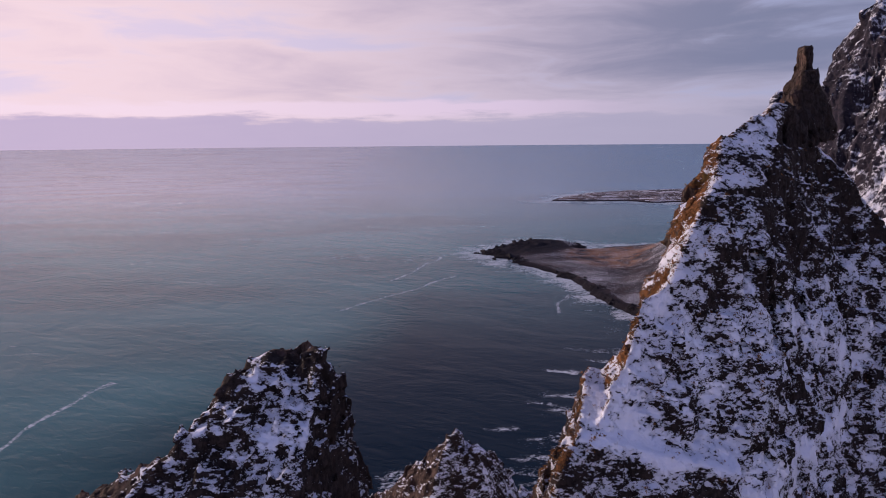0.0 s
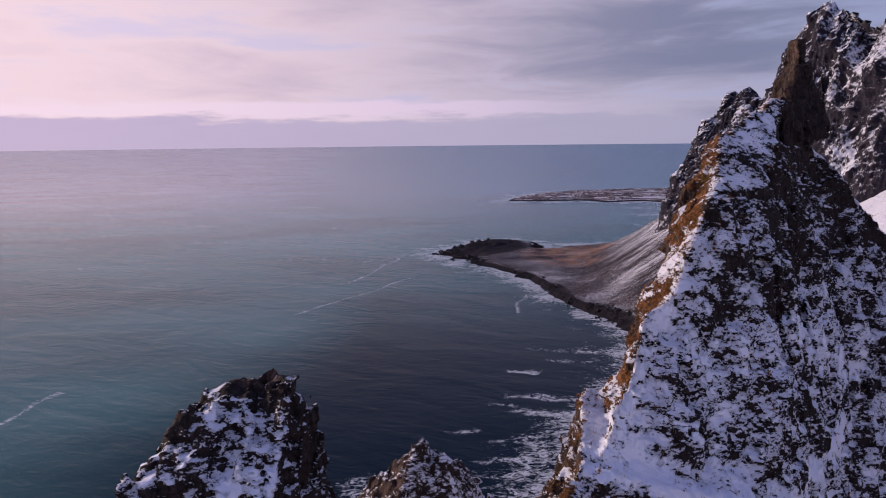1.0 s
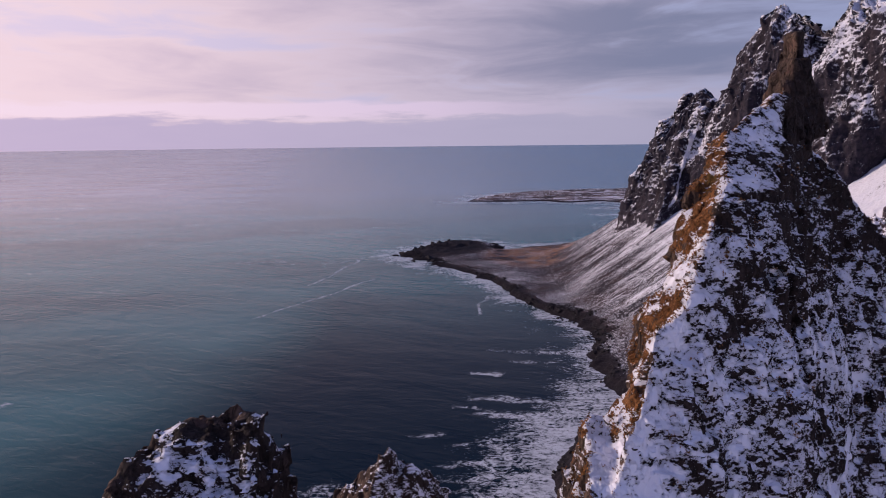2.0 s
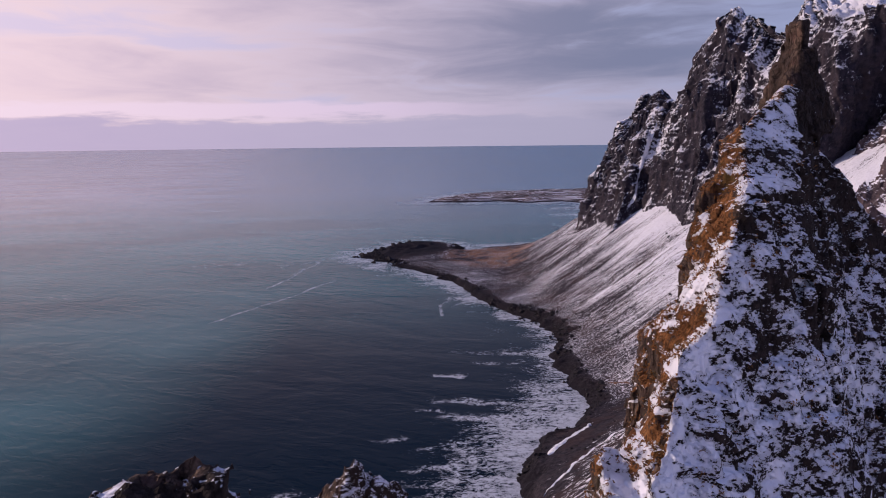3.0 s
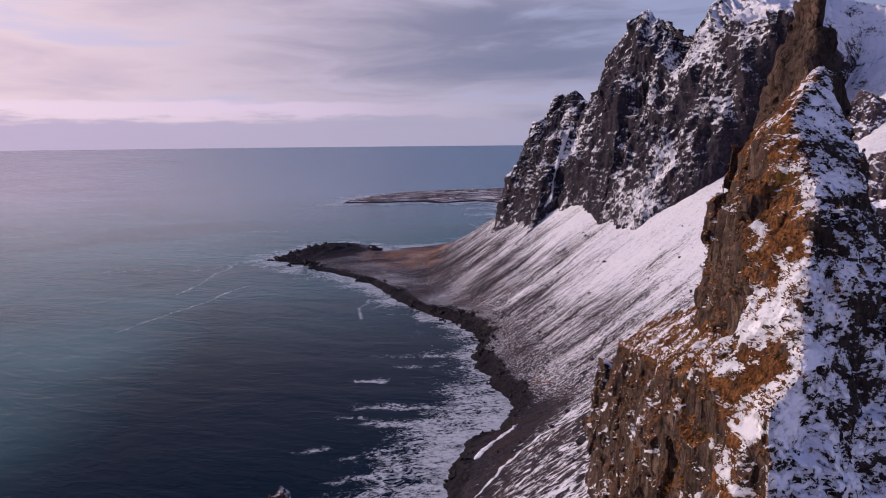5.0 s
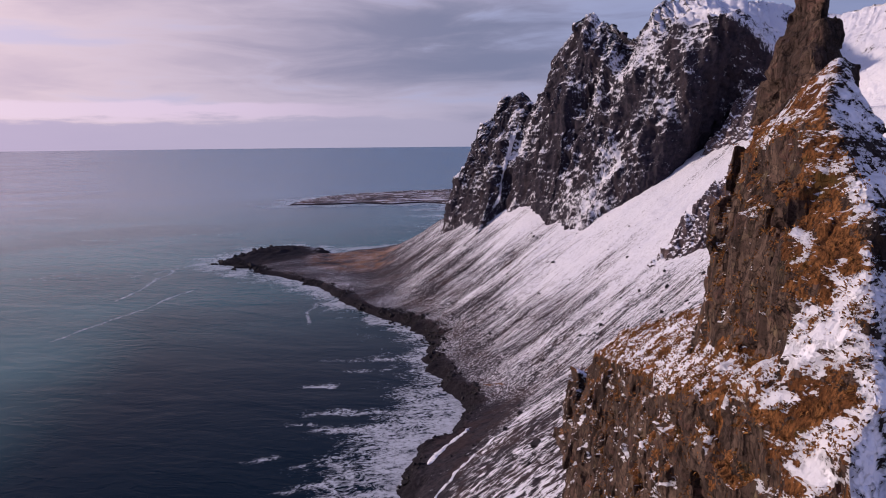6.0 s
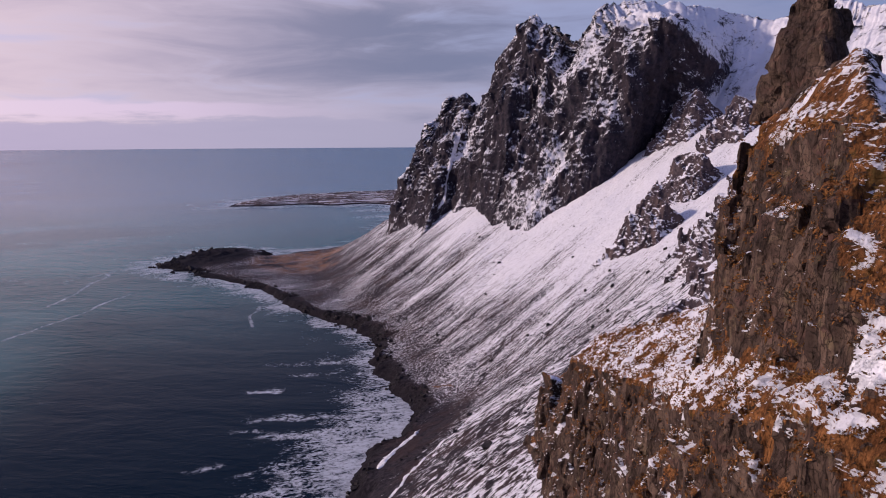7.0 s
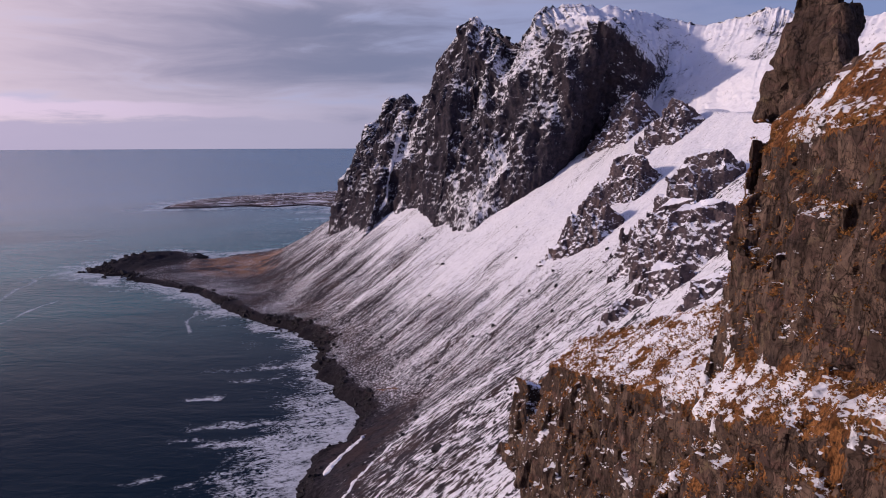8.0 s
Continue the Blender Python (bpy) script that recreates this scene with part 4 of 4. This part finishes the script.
def make_left_rock():
    form = meet(plane((0.97, -0.15, 0.12), (-12.7, 37.3, 139.5)), plane((-0.05, -0.68, 0.73), (-14.6, 36.9, 140.3)), plane((-0.80, 0.1, 0.55), (-17.6, 37.0, 139.6)),
                plane((0, 0.95, 0.25), (-14, 39.0, 140)), plane((-0.12, -0.1, 0.98), (-14.5, 37.6, 140.7)))
    foot = meet(plane((-0.50, -0.25, 0.83), (-19.0, 35.5, 135.4)), plane((0.97, -0.15, 0.10), (-12.3, 36, 137)), plane((0, -0.75, 0.66), (-15, 34.0, 136)), plane((0, 0.95, 0.2), (-15, 39.3, 137)))
    form = join(form, foot, k=0.4)
    v, f = surface_net((-46, 16, 119), (-6, 44, 143), 0.14, form, crag_relief(0.5, 131), 1.6)
    pieces = [("summit", lambda x, y, z: (z > 136.8) & (x > -18.6)), ("spur", lambda x, y, z: z > -99)]
    crag_thing("rock_knoll", v, f, form, -0.42, pieces, "blunt snow-dusted basalt knoll on the ridge")


def make_mid_rock():
    a = meet(plane((-0.80, -0.25, 0.55), (-9.8, 142, 91.5)), plane((0.75, -0.3, 0.50), (-6.0, 142, 92.4)), plane((0.0, -0.80, 0.55), (-8, 141.6, 91.5)), plane((0, 0.85, 0.5), (-8, 146.5, 91)))
    b = meet(plane((-0.85, -0.2, 0.45), (-4.8, 142, 91)), plane((0.85, -0.2, 0.45), (-2.0, 142, 90.5)), plane((0, -0.85, 0.5), (-3, 141.2, 91.5)), plane((0, 0.85, 0.5), (-3, 146, 90)), plane((0.2, 0, 1), (-3.4, 143, 92.4)))
    c = meet(plane((-0.97, 0.1, 0.22), (-11.6, 142, 85)), plane((0.97, 0.1, 0.22), (-1.5, 142, 85)), plane((0, -0.85, 0.5), (-5, 138, 84)), plane((0, 0.85, 0.5), (-5, 149, 84)), plane((0, -0.2, 1), (-5, 143, 87)))
    form = join(a, b, c, k=0.8)
    v, f = surface_net((-40, 112, 50), (28, 170, 98), 0.4, form, crag_relief(1.3, 151), 3.6)
    pieces = [("peak", lambda x, y, z: (z > 87) & (x < -5.2)), ("peak", lambda x, y, z: z > 87), ("base", lambda x, y, z: z > -99)]
    crag_thing("rock_pinnacle", v, f, form, -0.42, pieces, "twin-topped dark rock pinnacle thinly dusted with snow")


def band_relief(seed, form):
    """Ribs and clefts down a cliff band."""
    def f(p):
        ribs, tall = p * np.array([1, 1, 0.25]), p * np.array([1, 1, 0.6])
        d = 3.4 * fbm(ribs / 15, 3, 0.55, seed, True) + 1.7 * fbm(tall / 6, 3, 0.55, seed + 4, True) + 0.8 * blocks(tall / 4.5, seed + 9)
        x, y, z = p.T
        g = np.stack([form(x + 1, y, z) - form(x - 1, y, z), form(x, y + 1, z) - form(x, y - 1, z), form(x, y, z + 1) - form(x, y, z - 1)], 1)
        mild = np.clip((g[:, 2] / (np.linalg.norm(g, axis=1) + 1e-9) - 0.55) / 0.25, 0, 1)
        return -(d - d.mean() - 0.8) * (1 - 0.7 * mild)
    return f


def make_outcrop(x, y, z, rx, ry, rz, seed):
    """A cliff band: a steep face under a snowy top that runs back into the slope."""
    form = meet(plane((-0.84, -0.36, 0.40), (x - 0.5 * rx, y, z)), plane((-0.40, 0.05, 0.91), (x - 0.2 * rx, y, z + 0.55 * rz)), plane((0.1, 0.95, 0.25), (x, y + 0.8 * ry, z)),
                plane((-0.2, -0.93, 0.25), (x, y - 0.8 * ry, z)), plane((0.7, 0, 0.7), (x + 1.3 * rx, y, z + 0.4 * rz)))
    v, f = surface_net((x - rx * 1.9, y - ry * 1.7, z - rz * 1.5), (x + rx * 2.2, y + ry * 1.7, z + rz * 1.6), 0.6, form, band_relief(seed, form), 9)
    me = mesh_from("outcrop", v, f, BAND)
    attribute(me, "drift", np.full(len(v), 0.22))
    tagged(new("outcrop", me), "dark rock outcrop with snow on its ledges in a snow slope", "rock", "outcrops in the snow slope")


def mat_plain(name, lo, hi, scale, rough=0.9):
    m, n = material(name)
    finish(n, n.mix(n.ramp(n.noise(n.pos, scale, 6.0, 0.65), 0.3, 0.7), lo, hi), rough, None, 0.15)
    return m


def scatter_rocks(name, spots, sizes, mat, label, seed):
    """Many small broken stones in one mesh, half sunk at the given places."""
    rng = np.random.default_rng(seed)
    corner = np.array([(sx, sy, sz) for sx in (-1, 1) for sy in (-1, 1) for sz in (-1, 1)], float)
    quad = np.array([(0, 1, 3, 2), (4, 6, 7, 5), (0, 4, 5, 1), (2, 3, 7, 6), (0, 2, 6, 4), (1, 5, 7, 3)])
    verts, faces = [], []
    for k, (pos, s) in enumerate(zip(spots, sizes)):
        box = corner * (1 + 0.35 * rng.uniform(-1, 1, (8, 3))) * rng.uniform(0.6, 1.2, 3) * np.array([1, 1, 0.65])
        rot = np.array(Euler(rng.uniform(-0.7, 0.7, 3) + np.array([0, 0, rng.uniform(0, 6)])).to_matrix())
        verts.append(box @ rot.T * s * 0.5 + pos + np.array([0, 0, 0.12 * s]))
        faces.append(quad + 8 * k)
    tagged(new(name, mesh_from(name, np.concatenate(verts), np.concatenate(faces), mat)), label, "stones", kind="stuff")


def make_stones():
    rng = np.random.default_rng(7)
    dark = mat_plain("wet_stone", (0.012, 0.011, 0.013), (0.045, 0.040, 0.042), 0.4)
    # shore boulders
    px, py = rng.uniform(20, 175, 60000), rng.uniform(330, 1130, 60000)
    d = coast_distance(px, py)
    clump = vnoise(flat3(px, py, 26), 95) + 0.6 * vnoise(flat3(px, py, 9), 96)
    keep = (np.abs(d - 4) < 9 * rng.random(len(d)) + 5 * clump) & (rng.random(len(d)) < np.clip(0.45 + 0.8 * clump, 0.04, 1))
    px, py = px[keep][:6000], py[keep][:6000]
    z, _ = ground_height(px, py)
    z = np.maximum(z, -0.6)
    size = rng.gamma(1.6, 0.42, len(px)) * (0.7 + py / 900)
    scatter_rocks("shore_boulders", np.stack([px, py, z], 1), np.clip(0.95 * size, 0.35, 2.3), dark, "black wet boulders strewn along the waterline", 8)
    # skerries off the headland
    qx, qy = rng.uniform(10, 120, 500), rng.uniform(950, 1140, 500)
    d = coast_distance(qx, qy)
    keep = (d > -14) & (d < 10) & (vnoise(flat3(qx, qy, 12), 97) > 0.0)
    qx, qy = qx[keep][:130], qy[keep][:130]
    qz = np.maximum(ground_height(qx, qy)[0], -0.4)
    scatter_rocks("skerries", np.stack([qx, qy, qz], 1), rng.uniform(1.5, 5.5, len(qx)), dark, "black skerries awash off the headland", 10)
    # stones on the scree
    px, py = rng.uniform(90, 330, 9000), rng.uniform(240, 760, 9000)
    t, right = to_line(px, py, TOE)
    clump = vnoise(flat3(px, py, 22), 91) + 0.5 * vnoise(flat3(px, py, 7), 92)
    keep = right & (t > 6) & (t < 160) & (rng.random(len(t)) < np.clip(0.25 + 0.8 * clump, 0, 1) * np.clip(1.2 - t / 130, 0.12, 1))
    px, py = px[keep][:2600], py[keep][:2600]
    z, _ = ground_height(px, py)
    size = rng.gamma(1.4, 0.36, len(px))
    scatter_rocks("scree_stones", np.stack([px, py, z], 1), np.clip(size, 0.3, 2.8), dark, "dark stones scattered over the snowy scree", 9)


def ribbon(name, line, width, mat, label, category):
    """A strip laid along the ground."""
    pts = np.array(line, float)
    s = np.r_[0, np.cumsum(np.hypot(*np.diff(pts, axis=0).T))]
    u = np.linspace(0, s[-1], max(12, int(s[-1] / 1.2)))
    x, y = np.interp(u, s, pts[:, 0]), np.interp(u, s, pts[:, 1])
    x, y = x + 0.8 * vnoise(flat3(u, u * 0, 6), 5), y + 0.8 * vnoise(flat3(u, u * 0 + 9, 6), 6)
    dx, dy = np.gradient(x), np.gradient(y)
    n = np.hypot(dx, dy)
    w = width * (0.75 + 0.35 * vnoise(flat3(u, u * 0 + 3, 5), 7)) * np.clip(np.minimum(u, u[-1] - u) / 4, 0.15, 1)
    rows = []
    for k in np.linspace(-0.5, 0.5, 7):
        qx, qy = x - dy / n * w * k, y + dx / n * w * k
        rows.append(np.stack([qx, qy, ground_height(qx, qy)[0] + 0.35 - 0.9 * abs(k)], 1))
    P = np.array(rows)
    tagged(new(name, mesh_from(name, P.reshape(-1, 3), sheet_faces(*P.shape[:2]), mat, True)), label, category, kind="structure")


def make_tracks():
    snow = mat_plain("packed_snow", (0.60, 0.61, 0.65), (0.80, 0.81, 0.84), 0.7, 0.7)
    earth = mat_plain("earth", (0.07, 0.040, 0.028), (0.17, 0.095, 0.06), 0.5)
    ribbon("track", [(124, 336), (118, 330), (111, 326), (103, 321), (96, 316), (87, 308), (80, 298), (66, 284)], 2.6, snow, "narrow snow-filled track across the dark scree", "track")
    ribbon("snow_drift", [(116, 371), (108, 362), (98, 351), (90, 342), (82, 333)], 4.5, snow, "long snow drift along the black beach", "snow")
    ribbon("bank", [(145, 427), (149, 422), (152, 417), (153, 412)], 2.4, earth, "bare orange-brown earth bank above the beach", "bank")


def make_tufts(v, f, parent, base):
    """Dead grass hanging in tufts on the milder seaward ledges."""
    rng = np.random.default_rng(11)
    n = len(f)
    cen = v[f].mean(1)
    nor = np.cross(v[f[:, 2]] - v[f[:, 0]], v[f[:, 3]] - v[f[:, 1]])
    nor /= np.linalg.norm(nor, axis=1, keepdims=True) + 1e-12
    lit = nor @ np.array([-0.86, 0.51, 0.0])
    patch = vnoise(cen / 1.8, 121) + 0.6 * vnoise(cen / 0.7, 122)
    want = np.clip(1.1 * (nor[:, 2] - 0.30) + 0.35 * lit + 0.7 * patch, 0, 1) * (nor[:, 2] > 0.25) * (lit > -0.15) * (cen[:, 2] > 126) * (cen[:, 2] < 150.5)
    pick = rng.choice(n, 6500, replace=False, p=want / want.sum())
    out = np.array([-0.75, 0.25, 0.0])
    k = np.repeat(pick, 9)
    size = np.repeat(rng.uniform(0.08, 0.20, len(pick)), 9)[:, None]
    lean = nor[k] * 0.5 + out * 0.35 + rng.normal(0, 0.45, (len(k), 3)) + np.array([0, 0, 0.25])
    lean /= np.linalg.norm(lean, axis=1, keepdims=True)
    side = np.cross(lean, rng.normal(0, 1, (len(k), 3)))
    side *= 0.028 / (np.linalg.norm(side, axis=1, keepdims=True) + 1e-6)
    foot = cen[k] + rng.normal(0, 0.07, (len(k), 3)) - nor[k] * 0.03
    mid = foot + lean * size * 0.6
    tip = mid + (lean * 0.5 + np.array([0, 0, -0.45])) * size * 0.8
    verts = np.stack([foot - side, foot + side, mid + side * 0.7, mid - side * 0.7, tip - side * 0.1, tip + side * 0.1], 1).reshape(-1, 3)
    i = 6 * np.arange(len(k))[:, None]
    faces = np.concatenate([i + np.array([0, 1, 2, 3]), i + np.array([3, 2, 5, 4])])
    mesh = mesh_from("grass", verts, faces, mat_plain("dead_grass", (0.060, 0.028, 0.009), (0.36, 0.17, 0.052), 2.2))
    ob = new("grass", mesh)
    ob.parent, ob.matrix_parent_inverse = parent, base
    tagged(ob, "dead brown grass in hanging tufts", kind="stuff")


make_ground()
make_far_land()
make_sea()
make_mountain()
make_spire()
make_left_rock()
make_mid_rock()
for k, row in enumerate([(270, 401, 86, 14.4, 17.6, 50.6), (308, 415, 110, 16.2, 19.8, 50.6), (377, 496, 162, 11.7, 14.3, 46.0), (363, 432, 148, 13.5, 16.5, 52.9), (292, 345, 110, 9.9, 12.1, 57.5), (264, 351, 89, 9.0, 11.0, 34.5),
                         (204, 246, 100, 12.6, 15.4, 39.1), (186, 249, 89, 9.9, 12.1, 21.8), (177, 215, 97, 7.2, 8.8, 13.8), (256, 315, 104, 12, 15, 26), (306, 345, 124, 13, 17, 32), (240, 283, 108, 12, 14, 22)]):
    make_outcrop(*row, 200 + 13 * k)
make_stones()
make_tracks()
